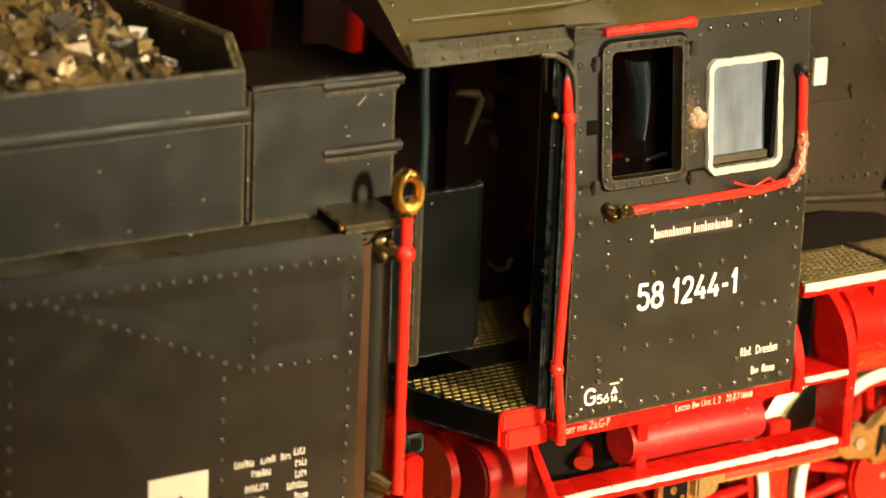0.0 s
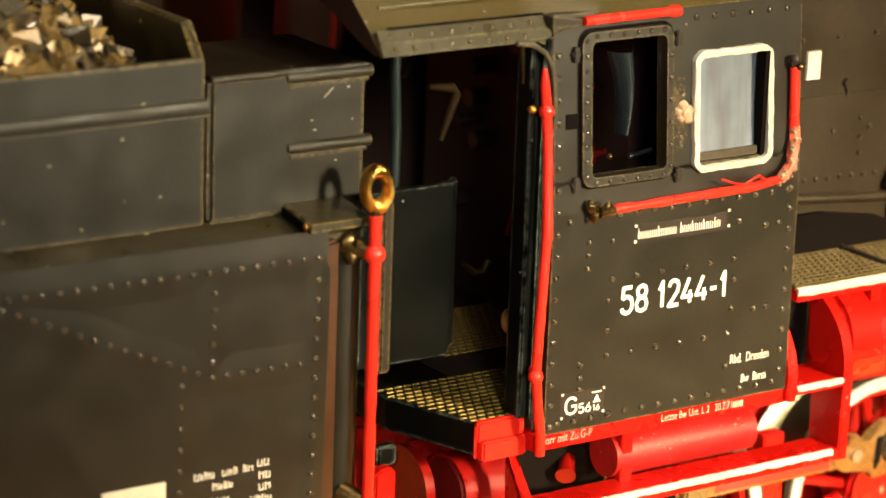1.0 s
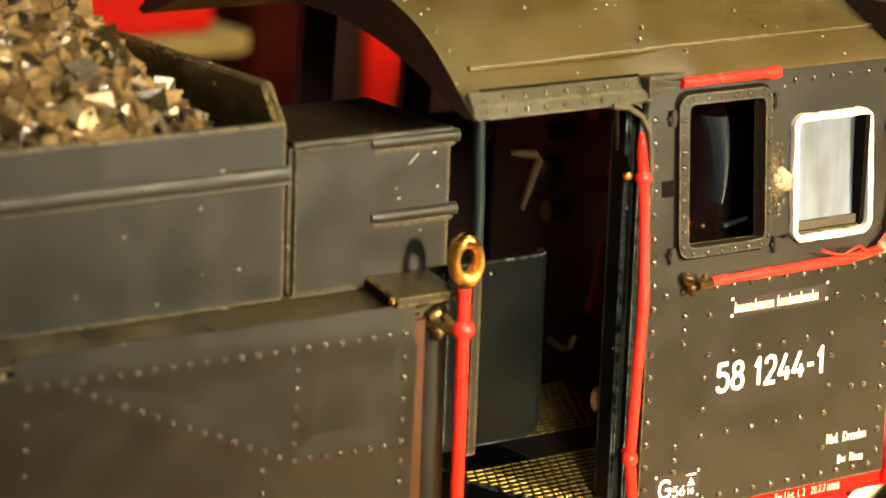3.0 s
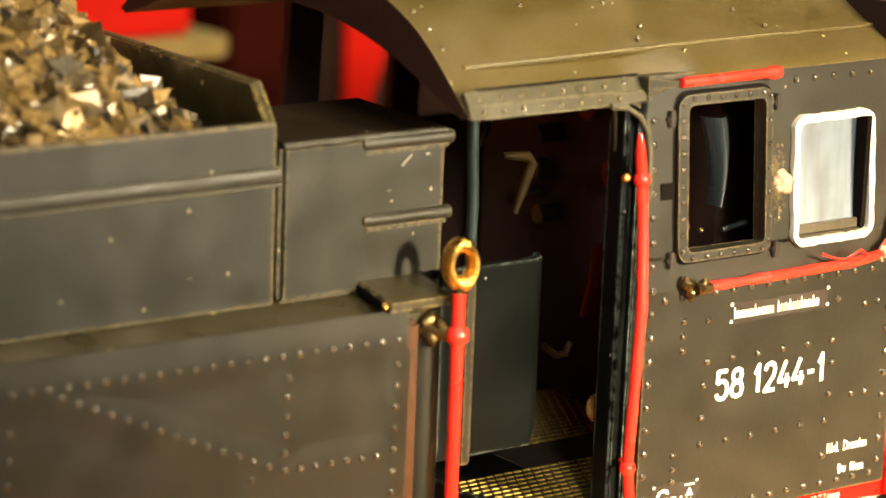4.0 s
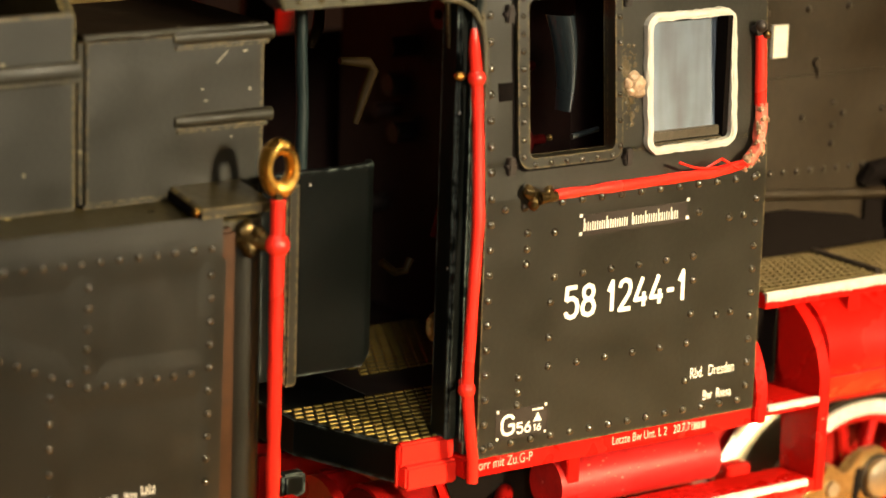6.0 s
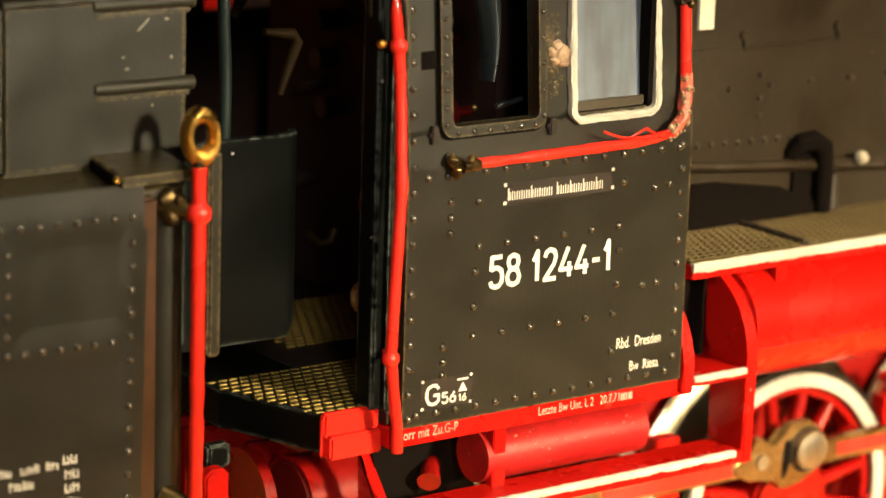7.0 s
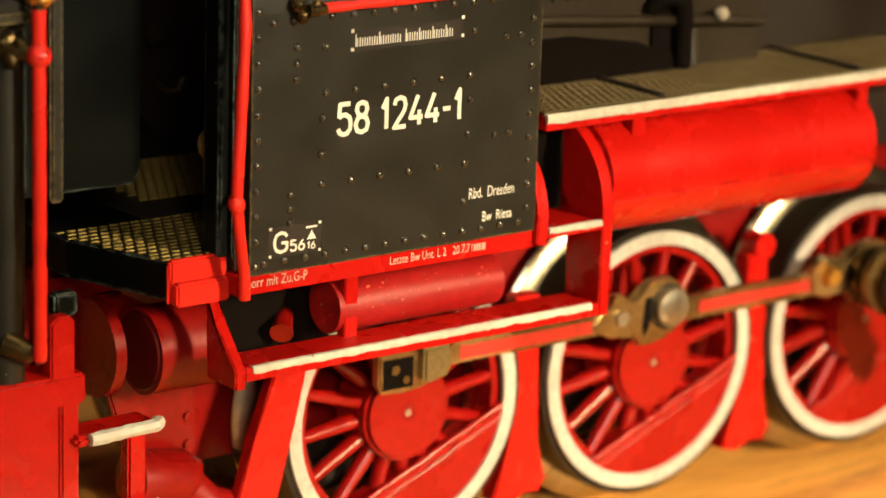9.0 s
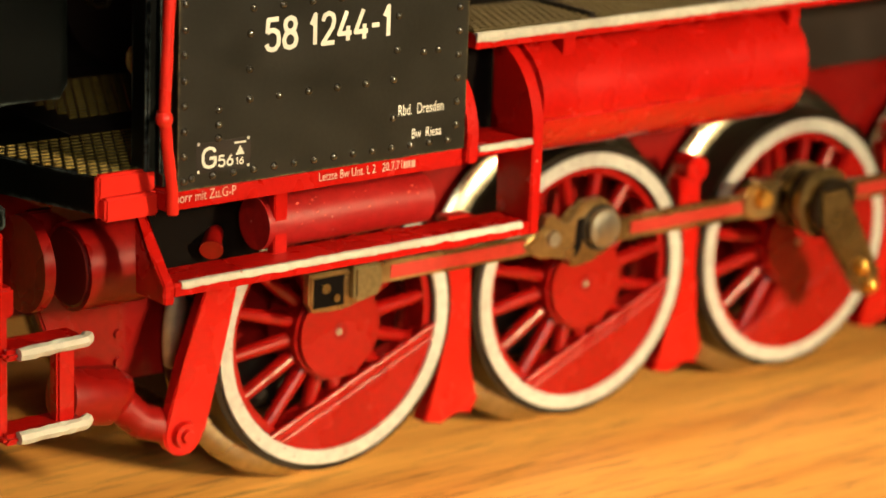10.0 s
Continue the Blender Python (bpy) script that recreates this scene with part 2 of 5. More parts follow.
def part(name, bm, mat, parent=None, label="", at=(0, 0, 0), smooth=False):
    """Links a bmesh, drawn in millimetres about the point at, as one mesh object under its parent."""
    if isinstance(bm, bmesh.types.BMesh):
        bmesh.ops.recalc_face_normals(bm, faces=bm.faces)
        bmesh.ops.scale(bm, vec=(MM, MM, MM), verts=bm.verts)
        me = bpy.data.meshes.new(name)
        bm.to_mesh(me)
        bm.free()
        if smooth:
            me.polygons.foreach_set("use_smooth", [True] * len(me.polygons))
            me.set_sharp_from_angle(angle=radians(38))
        me.materials.append(mat)
    else:
        me = bm
    ob = new(name, me)
    base = PLACE[parent] if parent else Vector((0, 0, 0))
    ob.parent = parent
    ob.location = (Vector(at) - base) * MM
    PLACE[ob] = Vector(at)
    if label:
        ob["label"] = label
    return ob


def thing(name, at, label, category, group=""):
    ob = new(name)
    ob.empty_display_size = 0.005
    ob.location = Vector(at) * MM
    PLACE[ob] = Vector(at)
    return tagged(ob, label, category, group)


def box(bm, x0, x1, y0, y1, z0, z1, bevel=0.0):
    vs = bmesh.ops.create_cube(bm, size=1)["verts"]
    for v in vs:
        v.co = ((x0 + x1) / 2 + v.co.x * (x1 - x0), (y0 + y1) / 2 + v.co.y * (y1 - y0), (z0 + z1) / 2 + v.co.z * (z1 - z0))
    if bevel:
        es = list({e for v in vs for e in v.link_edges})
        bmesh.ops.bevel(bm, geom=es, offset=bevel, segments=2, affect="EDGES", clamp_overlap=True)
    return bm


def boxes(*rows, bevel=0.0):
    bm = bmesh.new()
    for r in rows:
        box(bm, *r, bevel=bevel)
    return bm


def rod(bm, a, b, r, r2=None, n=16):
    """A round bar from a to b, of radius r at a and r2 at b."""
    a, b = Vector(a), Vector(b)
    vs = bmesh.ops.create_cone(bm, cap_ends=True, segments=n, radius1=r, radius2=r if r2 is None else r2, depth=(b - a).length)["verts"]
    turn = (b - a).to_track_quat("Z", "Y").to_matrix().to_4x4()
    bmesh.ops.transform(bm, matrix=Matrix.Translation((a + b) / 2) @ turn, verts=vs)
    return bm


def ball(bm, c, r, squash=(1, 1, 1), n=2):
    vs = bmesh.ops.create_icosphere(bm, subdivisions=n, radius=r)["verts"]
    bmesh.ops.transform(bm, matrix=Matrix.Translation(c) @ Matrix.Diagonal((*squash, 1)), verts=vs)
    return vs


def ball_mesh(c, r):
    bm = bmesh.new()
    ball(bm, c, r)
    return bm


def tube(points, radii, n=12, wobble=0.0):
    """A bar of changing thickness along points."""
    bm = bmesh.new()
    pts = [Vector(p) for p in points]
    rings = []
    for i, p in enumerate(pts):
        way = (pts[min(i + 1, len(pts) - 1)] - pts[max(i - 1, 0)]).normalized()
        side = way.cross(Vector((0, 1, 0.01))).normalized()
        up = side.cross(way)
        r = radii[i] if isinstance(radii, (list, tuple)) else radii
        rings.append([bm.verts.new(p + (side * math.cos(k * math.tau / n) + up * math.sin(k * math.tau / n)) * r * (1 + wobble * (random.random() - 0.5))) for k in range(n)])
    for a, b in zip(rings, rings[1:]):
        for k in range(n):
            bm.faces.new((a[k], a[(k + 1) % n], b[(k + 1) % n], b[k]))
    bm.faces.new(rings[0])
    bm.faces.new(rings[-1])
    return bm


def fine_path(points, step):
    out = []
    for a, b in zip(points, points[1:]):
        k = max(1, int((Vector(b) - Vector(a)).length / step))
        out += [Vector(a).lerp(Vector(b), i / k) for i in range(k)]
    return out + [Vector(points[-1])]


def prism(outline, axis, a, b, bevel=0.0, bm=None):
    """An outline in the two other axes (in order xyz), drawn out along axis from a to b."""
    bm = bm or bmesh.new()
    k = "xyz".index(axis)
    rows = []
    for c in (a, b):
        row = []
        for p in outline:
            q = list(p)
            q.insert(k, c)
            row.append(bm.verts.new(q))
        rows.append(row)
    m = len(outline)
    fs = [bm.faces.new(rows[0]), bm.faces.new(rows[1][::-1])]
    for i in range(m):
        fs.append(bm.faces.new((rows[0][i], rows[1][i], rows[1][(i + 1) % m], rows[0][(i + 1) % m])))
    if bevel:
        es = list({e for f in fs[:2] for e in f.edges})
        bmesh.ops.bevel(bm, geom=es, offset=bevel, segments=2, affect="EDGES", clamp_overlap=True)
    return bm


def round_rect(x0, x1, z0, z1, r, n=5):
    out = []
    for cx, cz, a0 in ((x1 - r, z1 - r, 0), (x0 + r, z1 - r, 90), (x0 + r, z0 + r, 180), (x1 - r, z0 + r, 270)):
        out += [(cx + r * math.cos(radians(a0 + 90 * i / n)), cz + r * math.sin(radians(a0 + 90 * i / n))) for i in range(n + 1)]
    return out


def uneven(outline, step, much, seed):
    """The outline cut into short steps and pushed about, as if painted by hand."""
    out = []
    for (ax, az), (bx, bz) in zip(outline, outline[1:] + outline[:1]):
        k = max(1, int(math.hypot(bx - ax, bz - az) / step))
        out += [(ax + (bx - ax) * i / k, az + (bz - az) * i / k) for i in range(k)]
    return [(x + much * noise.noise(Vector((x * 1.3, z * 1.3, seed))), z + much * noise.noise(Vector((x * 1.3, z * 1.3, seed + 5)))) for x, z in out]


def loop_frame(inner, outer, y0, y1, wobble=0.0, lean=None):
    """A flat frame between two outlines of as many points, from y0 (front) to y1 (back)."""
    bm = bmesh.new()
    rows = []
    for line, y in ((outer, y1), (outer, y0), (inner, y0), (inner, y1)):
        rows.append([bm.verts.new((x + (random.random() - 0.5) * wobble, y + (lean(z) if lean else 0), z + (random.random() - 0.5) * wobble)) for x, z in line])
    m = len(inner)
    for a in range(4):
        p, q = rows[a], rows[(a + 1) % 4]
        for i in range(m):
            bm.faces.new((p[i], p[(i + 1) % m], q[(i + 1) % m], q[i]))
    return bm


def sheet(xs, zs, holes, y, thick, lean=None):
    """An upright sheet on a grid of xs and zs, with holes (x0, x1, z0, z1), facing -y, thick towards +y."""
    bm = bmesh.new()
    grid = {}

    def at(i, j, k):
        if (i, j, k) not in grid:
            grid[i, j, k] = bm.verts.new((xs[i], y + (lean(zs[j]) if lean else 0) + k * thick, zs[j]))
        return grid[i, j, k]

    def full(i, j):
        if not (0 <= i < len(xs) - 1 and 0 <= j < len(zs) - 1):
            return False
        cx, cz = (xs[i] + xs[i + 1]) / 2, (zs[j] + zs[j + 1]) / 2
        return not any(h[0] < cx < h[1] and h[2] < cz < h[3] for h in holes)

    for i in range(len(xs) - 1):
        for j in range(len(zs) - 1):
            if not full(i, j):
                continue
            bm.faces.new((at(i, j, 0), at(i + 1, j, 0), at(i + 1, j + 1, 0), at(i, j + 1, 0)))
            bm.faces.new((at(i, j, 1), at(i, j + 1, 1), at(i + 1, j + 1, 1), at(i + 1, j, 1)))
            for di, dj, p, q in ((-1, 0, (i, j), (i, j + 1)), (1, 0, (i + 1, j), (i + 1, j + 1)), (0, -1, (i, j), (i + 1, j)), (0, 1, (i, j + 1), (i + 1, j + 1))):
                if not full(i + di, j + dj):
                    bm.faces.new((at(*p, 0), at(*q, 0), at(*q, 1), at(*p, 1)))
    return bm


def lettering(body, x0, x1, z0, z1, y, parent, name="lettering", mat=None, bold=0.0):
    """Words in the built-in type, fitted into x0..x1 and z0..z1 on a face that looks to -y."""
    cu = bpy.data.curves.new(name, "FONT")
    cu.body, cu.resolution_u, cu.offset = body, 3, bold
    tmp = bpy.data.objects.new(name, cu)
    me = bpy.data.meshes.new_from_object(tmp)
    bpy.data.objects.remove(tmp)
    co = np.empty(len(me.vertices) * 3)
    me.vertices.foreach_get("co", co)
    co = co.reshape(-1, 3)
    lo, hi = co.min(0), co.max(0)
    out = np.stack([x0 + (co[:, 0] - lo[0]) / (hi[0] - lo[0]) * (x1 - x0), np.full(len(co), y), z0 + (co[:, 1] - lo[1]) / (hi[1] - lo[1]) * (z1 - z0)], 1) * MM
    me.vertices.foreach_set("co", out.ravel())
    me.materials.clear()
    me.materials.append(mat or PRINT)
    return part(name, me, None, parent, at=(0, 0, 0)) if PLACE[parent].length == 0 else part(name, me, None, parent, at=PLACE[parent])


GLYPHS = {
    "5": [[(0.85, 1), (0.15, 1), (0.1, 0.56)], [(0.1, 0.56), (0.3, 0.64), (0.55, 0.64), (0.8, 0.55), (0.9, 0.35), (0.85, 0.15), (0.65, 0.02), (0.4, 0.0), (0.15, 0.06), (0.05, 0.2)]],
    "8": [[(0.5, 0.54), (0.25, 0.6), (0.14, 0.76), (0.22, 0.93), (0.5, 1), (0.78, 0.93), (0.86, 0.76), (0.75, 0.6), (0.5, 0.54), (0.2, 0.46), (0.07, 0.27), (0.18, 0.07), (0.5, 0), (0.82, 0.07), (0.93, 0.27), (0.8, 0.46), (0.5, 0.54)]],
    "1": [[(0.1, 0.68), (0.55, 1), (0.55, 0)]],
    "2": [[(0.1, 0.75), (0.2, 0.93), (0.48, 1), (0.78, 0.93), (0.88, 0.74), (0.78, 0.52), (0.1, 0.0), (0.92, 0.0)]],
    "4": [[(0.6, 1), (0.06, 0.26), (0.95, 0.26)], [(0.7, 0.5), (0.7, 0)]],
    "-": [[(0.1, 0.42), (0.8, 0.42)]],
    "G": [[(0.9, 0.78), (0.75, 0.95), (0.48, 1), (0.2, 0.9), (0.08, 0.68), (0.08, 0.32), (0.2, 0.1), (0.48, 0), (0.78, 0.06), (0.9, 0.2), (0.9, 0.47), (0.52, 0.47)]],
    "6": [[(0.75, 1), (0.3, 0.62), (0.1, 0.32), (0.2, 0.08), (0.5, 0), (0.8, 0.08), (0.9, 0.3), (0.8, 0.52), (0.5, 0.6), (0.25, 0.52)]],
}


def stroke_mesh(lines, wide, y):
    """Flat strokes of even width with round joints, on a face that looks to -y."""
    bm = bmesh.new()
    lift = 0.0
    for pts in lines:
        for (ax, az), (bx, bz) in zip(pts, pts[1:]):
            d = Vector((bx - ax, bz - az)).normalized() * wide / 2
            nx, nz = -d.y, d.x
            bm.faces.new([bm.verts.new((x, y - lift, z)) for x, z in ((ax + nx, az + nz), (bx + nx, bz + nz), (bx - nx, bz - nz), (ax - nx, az - nz))])
            lift += 0.0006
        for x, z in pts[1:-1]:
            bm.faces.new([bm.verts.new((x + wide / 2 * math.cos(k * math.tau / 10), y - lift, z + wide / 2 * math.sin(k * math.tau / 10))) for k in range(10)])
            lift += 0.0006
    return bm


def figures(body, x0, x1, z0, z1, y, parent, name, wide, widths=None):
    """Condensed painted figures, each one a mesh of its own."""
    adv = [{"1": 0.62, "-": 0.75, " ": 0.55}.get(c, 1.0) for c in body]
    unit = (x1 - x0) / (sum(adv) + 0.16 * (len(body) - 1))
    x = x0
    for c, a in zip(body, adv):
        if c != " ":
            w = unit * a
            part(name, stroke_mesh([[(x + px * w, z0 + wide / 2 + pz * (z1 - z0 - wide)) for px, pz in ln] for ln in GLYPHS[c]], wide, y), PRINT, parent)
        x += unit * (a + 0.16)


def painted_edge(x0, x1, y, low, top, deep, seed):
    """Paint dabbed by hand along the front edge of a board: ragged below and behind, rounded over the edge."""
    bm, rows = bmesh.new(), []
    for x in np.arange(x0, x1, 0.14):
        a, b, c = (noise.noise(Vector((x * f, seed, k))) for f, k in ((1.1, 0.0), (1.6, 5.0), (0.6, 9.0)))
        d, e = low + 0.09 * a + 0.05 * noise.noise(Vector((x * 4, seed, 2))), deep * (1 + 0.5 * b)
        out = 0.07 + 0.03 * c
        ring = [(y, d), (y - out, d + 0.05), (y - out - 0.02, (d + top) / 2), (y - out, top), (y - out * 0.4, top + out * 0.8), (y + e * 0.6, top + out), (y + e, top), (y + 0.05, d + 0.1)]
        rows.append([bm.verts.new((x, q, z)) for q, z in ring])
    for p, q in zip(rows, rows[1:]):
        for k in range(len(p)):
            bm.faces.new((p[k], p[(k + 1) % len(p)], q[(k + 1) % len(p)], q[k]))
    bm.faces.new(rows[0])
    bm.faces.new(rows[-1])
    return bm


def scribble(x0, x1, z0, h, y, parent, name="printed_line", wide=0.3, gaps=()):
    """A line of print too small to read: plain upright bars with short ties, as wide and tall as the letters."""
    bm = bmesh.new()
    x, k = x0, 0
    while x < x1 - wide * 0.5:
        w = wide * (0.6 + 0.5 * random.random())
        if k not in gaps:
            t = h * (1.0 if random.random() < 0.5 else 0.78)
            bar = wide * 0.22
            box(bm, x, x + bar, y - 0.01, y + 0.03, z0, z0 + t)
            box(bm, x + w - bar, x + w, y - 0.01, y + 0.03, z0, z0 + t * 0.85)
            zt = z0 + (0 if random.random() < 0.5 else t * 0.62)
            box(bm, x + bar, x + w - bar, y - 0.01, y + 0.03, zt, zt + bar)
        x += w + wide * 0.3
        k += 1
    return part(name, bm, PRINT, parent)


def rivet_mesh(r):
    bm = bmesh.new()
    vs = bmesh.ops.create_icosphere(bm, subdivisions=2, radius=r * MM)["verts"]
    bmesh.ops.scale(bm, vec=(1, 0.8, 1), verts=vs)
    me = bpy.data.meshes.new("rivet")
    bm.to_mesh(me)
    bm.free()
    me.polygons.foreach_set("use_smooth", [True] * len(me.polygons))
    return me


RIVET, SMALL_RIVET = rivet_mesh(0.21), rivet_mesh(0.15)
RIVET.materials.append(RIVETED)
SMALL_RIVET.materials.append(RIVETED)
DULL_RIVET, ROOF_RIVET = rivet_mesh(0.19), rivet_mesh(0.17)
DULL_RIVET.materials.append(RIVETED)
ROOF_RIVET.materials.append(ROOFRIVET)
BOILER_RIVET = rivet_mesh(0.19)
BOILER_RIVET.materials.append(BOILER)


def rivets(points, parent, mesh=RIVET):
    for p in points:
        part("rivet", mesh, None, parent, at=p)


def line(a, b, n):
    return [Vector(a).lerp(Vector(b), i / (n - 1)) for i in range(n)]


def tread(x0, x1, y0, y1, z, parent, px=0.62, py=0.27, clip=None, mat=None, singles=0, fill=0.125):
    """Worn raised bars of a chequered footplate, laid like bricks."""
    vs, fs = [], []
    a, b = px * 0.38, py * fill
    one = [(-a, -b, 0), (a, -b, 0), (a, b, 0), (-a, b, 0), (-a * 0.85, -b * 0.6, 0.07), (a * 0.85, -b * 0.6, 0.07), (a * 0.85, b * 0.6, 0.07), (-a * 0.85, b * 0.6, 0.07)]
    faces = [(4, 5, 6, 7), (0, 1, 5, 4), (1, 2, 6, 5), (2, 3, 7, 6), (3, 0, 4, 7)]
    bar = bpy.data.meshes.new("tread_bar")
    bar.from_pydata([(p * MM, q * MM, w * MM) for p, q, w in one], [], faces)
    bar.materials.append(mat or TREAD)
    done = 0
    for j in range(int((y1 - y0) / py)):
        y = y0 + (j + 0.5) * py
        for i in range(int((x1 - x0) / px)):
            x = x0 + (i + 0.5 + 0.5 * (j % 2)) * px
            if clip and not clip(x, y):
                continue
            if done < singles:
                done += 1
                part("tread_bar", bar, None, parent, at=(x, y, z))
                continue
            k = len(vs)
            vs += [(x + p, y + q, z + w) for p, q, w in one]
            fs += [[k + q for q in f] for f in faces]
    me = bpy.data.meshes.new("tread_pattern")
    me.from_pydata([(a * MM, b * MM, c * MM) for a, b, c in vs], [], fs)
    me.materials.append(mat or TREAD)
    return tagged(part("tread_pattern", me, None, parent), "worn brassy raised tread bars", kind="stuff")


# ---- the table and the room ----
bm = bmesh.new()
box(bm, -280, 420, -46, 380, -24, 0, bevel=2)
table = tagged(part("table", bm, WOOD), "orange oak veneer table top with fine dark grain", "table")
for x, y in ((-250, -20), (390, -20), (-250, 350), (390, 350)):
    part("leg", boxes((x - 22, x + 22, y - 22, y + 22, -745, -24.5), bevel=3), WOOD, table)

# plain unseen room that closes the place, with one made-up opening behind the viewer
PLASTER = material("dim_plaster", (0.24, 0.20, 0.15), 0.85, vary=0.12, scale=20, bump=0.05, spec=0.2)
for name, b in (("floor", (-1500, 1700, -1000, 1600, -765, -745)), ("ceiling", (-1500, 1700, -1000, 1600, 1600, 1640)), ("wall_north", (-1500, 1700, 1600, 1700, -765, 1640)), ("wall_west", (-1600, -1500, -1000, 1600, -765, 1640)), ("wall_east", (1700, 1800, -1000, 1600, -765, 1640))):
    tagged(part(name, boxes(b), PLASTER), kind="structure")
# the opening lies round x -530, z 450
south = boxes((-1600, -780, -1100, -1000, -765, 1640), (-280, 1800, -1100, -1000, -765, 1640), (-780, -280, -1100, -1000, -765, 200), (-780, -280, -1100, -1000, 700, 1640))
tagged(part("wall_south", south, PLASTER), kind="structure")

# ---- the locomotive ----
loco = thing("model_locomotive", (0, 0, 0), "black and red scale model steam locomotive with white-rimmed wheels", "model train")

SIDE = -17.4


def lean(z):
    return max(0.0, z - 32.6) * 0.075


# cab side with two window openings
W1 = (-12.35, -7.15, 34.45, 41.95)
W2 = (-5.05, 0.1, 34.2, 40.55)
xs = [-14.7, W1[0], W1[1], W2[0], W2[1], 2.6]
zs = [20.1, 32.6, W1[2], W2[2], W2[3], W1[3], 43.5]
cab = part("cab_side", sheet(xs, zs, [W1, W2], SIDE, 0.7, lean), BLACK, loco, "black riveted cab side sheet with white lettering")
part("cab_side", sheet(xs, zs, [W1, W2], 16.7, 0.7, lambda z: -lean(z)), DARK, loco)
part("cab_front", boxes((2.0, 2.6, -16.0, 16.0, 25, 46)), DARK, loco)


def side_y(z, out=0.0):
    return SIDE + lean(z) - out


# rivet rows of the cab side
rv = [(-14.35, 0, 20.55 + 1.22 * k) for k in range(18)] + [(2.0, 0, 21.4 + 1.21 * k) for k in range(10)]
rv += line((-13.9, 0, 20.65), (1.5, 0, 20.7), 14)
rv += [(-13.55, 0, 32.15), (-12.4, 0, 32.15)] + line((-10.2, 0, 32.2), (1.8, 0, 32.2), 11)
rv += line((-10.5, 0, 28.55), (-1.9, 0, 28.58), 6) + line((-10.65, 0, 24.15), (-2.05, 0, 24.15), 6)
rv += [(-10.66, 0, 27.33), (-10.68, 0, 25.6), (-1.83, 0, 27.35), (-1.89, 0, 25.64), (-0.22, 0, 25.38), (0.7, 0, 25.4)]
rv += [(-12.2, 0, z) for z in (30.89, 30.12, 29.36)] + [(-10.58, 0, 30.75), (-1.69, 0, 30.77), (0.29, 0, 30.3), (1.24, 0, 30.33)]
rv += [(-12.42, 0, z) for z in (23.83, 23.09, 22.45)] + [(-2.03, 0, 22.2)]
rv += line((-5.0, 0, 42.6), (1.5, 0, 42.6), 6)
rivets([(x, side_y(z), z) for x, _, z in rv], cab)

# lettering of the cab
figures("58 1244-1", -9.8, -2.25, 26.3, 28.0, SIDE - 0.03, cab, "painted_figure", 0.235)
part("decal", boxes((-9.0, -2.45, SIDE - 0.012, SIDE + 0.05, 30.4, 31.4)), SOOT, cab)
bm, x = bmesh.new(), -8.85
for k, tall in enumerate("1000010000 10010010010"):
    w = 0.2 if tall == "0" else 0.15
    top = 31.2 if tall == "1" or k in (0, 11) else 31.03
    if tall != " ":
        box(bm, x, x + 0.06, SIDE - 0.03, SIDE + 0.01, 30.6, top)
        box(bm, x + w - 0.055, x + w, SIDE - 0.03, SIDE + 0.01, 30.6, min(top, 31.0))
    x += w + 0.085 if tall != " " else 0.2
part("owner_lettering", bm, PRINT, cab)
part("decal", boxes((-13.65, -10.55, SIDE - 0.012, SIDE + 0.05, 20.85, 22.3)), SOOT, cab)
for x, z in ((-9.1, 31.3), (-9.1, 30.4), (-2.5, 31.4), (-2.5, 30.5)):
    part("corner_dot", boxes((x, x + 0.16, SIDE - 0.03, SIDE, z, z + 0.16)), PRINT, cab)
figures("G", -13.35, -12.5, 21.0, 22.1, SIDE - 0.03, cab, "painted_letter", 0.16)
figures("56", -12.4, -11.55, 21.0, 21.6, SIDE - 0.03, cab, "painted_figure", 0.1)
figures("16", -11.4, -10.95, 21.0, 21.4, SIDE - 0.03, cab, "painted_figure", 0.07)
part("load_triangle", prism([(-11.42, 21.5), (-10.9, 21.5), (-11.16, 21.95)], "y", SIDE - 0.03, SIDE), PRINT, cab)
part("load_bar", boxes((-11.5, -10.85, SIDE - 0.03, SIDE, 22.06, 22.15)), PRINT, cab)
for x, z in ((-13.6, 22.2), (-10.75, 22.2), (-13.6, 20.85), (-10.75, 20.85)):
    part("corner_dot", boxes((x, x + 0.13, SIDE - 0.03, SIDE, z, z + 0.13)), PRINT, cab)
lettering("Rbd.  Dresden", -1.7, 1.15, 22.25, 22.8, SIDE - 0.03, cab, "depot_lettering")
lettering("Bw  Riesa", -0.8, 1.05, 21.0, 21.5, SIDE - 0.03, cab, "depot_lettering")

# window frames and panes
o1, i1 = round_rect(-12.95, -6.75, 34.0, 42.45, 0.7), round_rect(W1[0] + 0.05, W1[1] - 0.05, W1[2] + 0.05, W1[3] - 0.05, 0.35)
part("frame_gap", loop_frame(round_rect(-12.9, -6.8, 34.05, 42.4, 0.7), round_rect(-13.12, -6.58, 33.83, 42.62, 0.8), SIDE - 0.015, SIDE + 0.2, lean=lean), SHADEBLACK, cab)
part("window_frame", loop_frame(i1, o1, SIDE - 0.28, SIDE + 0.4, lean=lean), BLACK, cab, "black riveted window frame")
fr = line((-12.65, 0, 34.6), (-12.65, 0, 42.0), 10) + line((-6.93, 0, 34.6), (-6.93, 0, 42.0), 7) + line((-12.0, 0, 34.2), (-7.4, 0, 34.2), 6) + line((-12.0, 0, 42.2), (-7.4, 0, 42.2), 6)
for x, _, z in fr:
    part("rivet", SMALL_RIVET, None, cab, at=(x, side_y(z, 0.28), z))
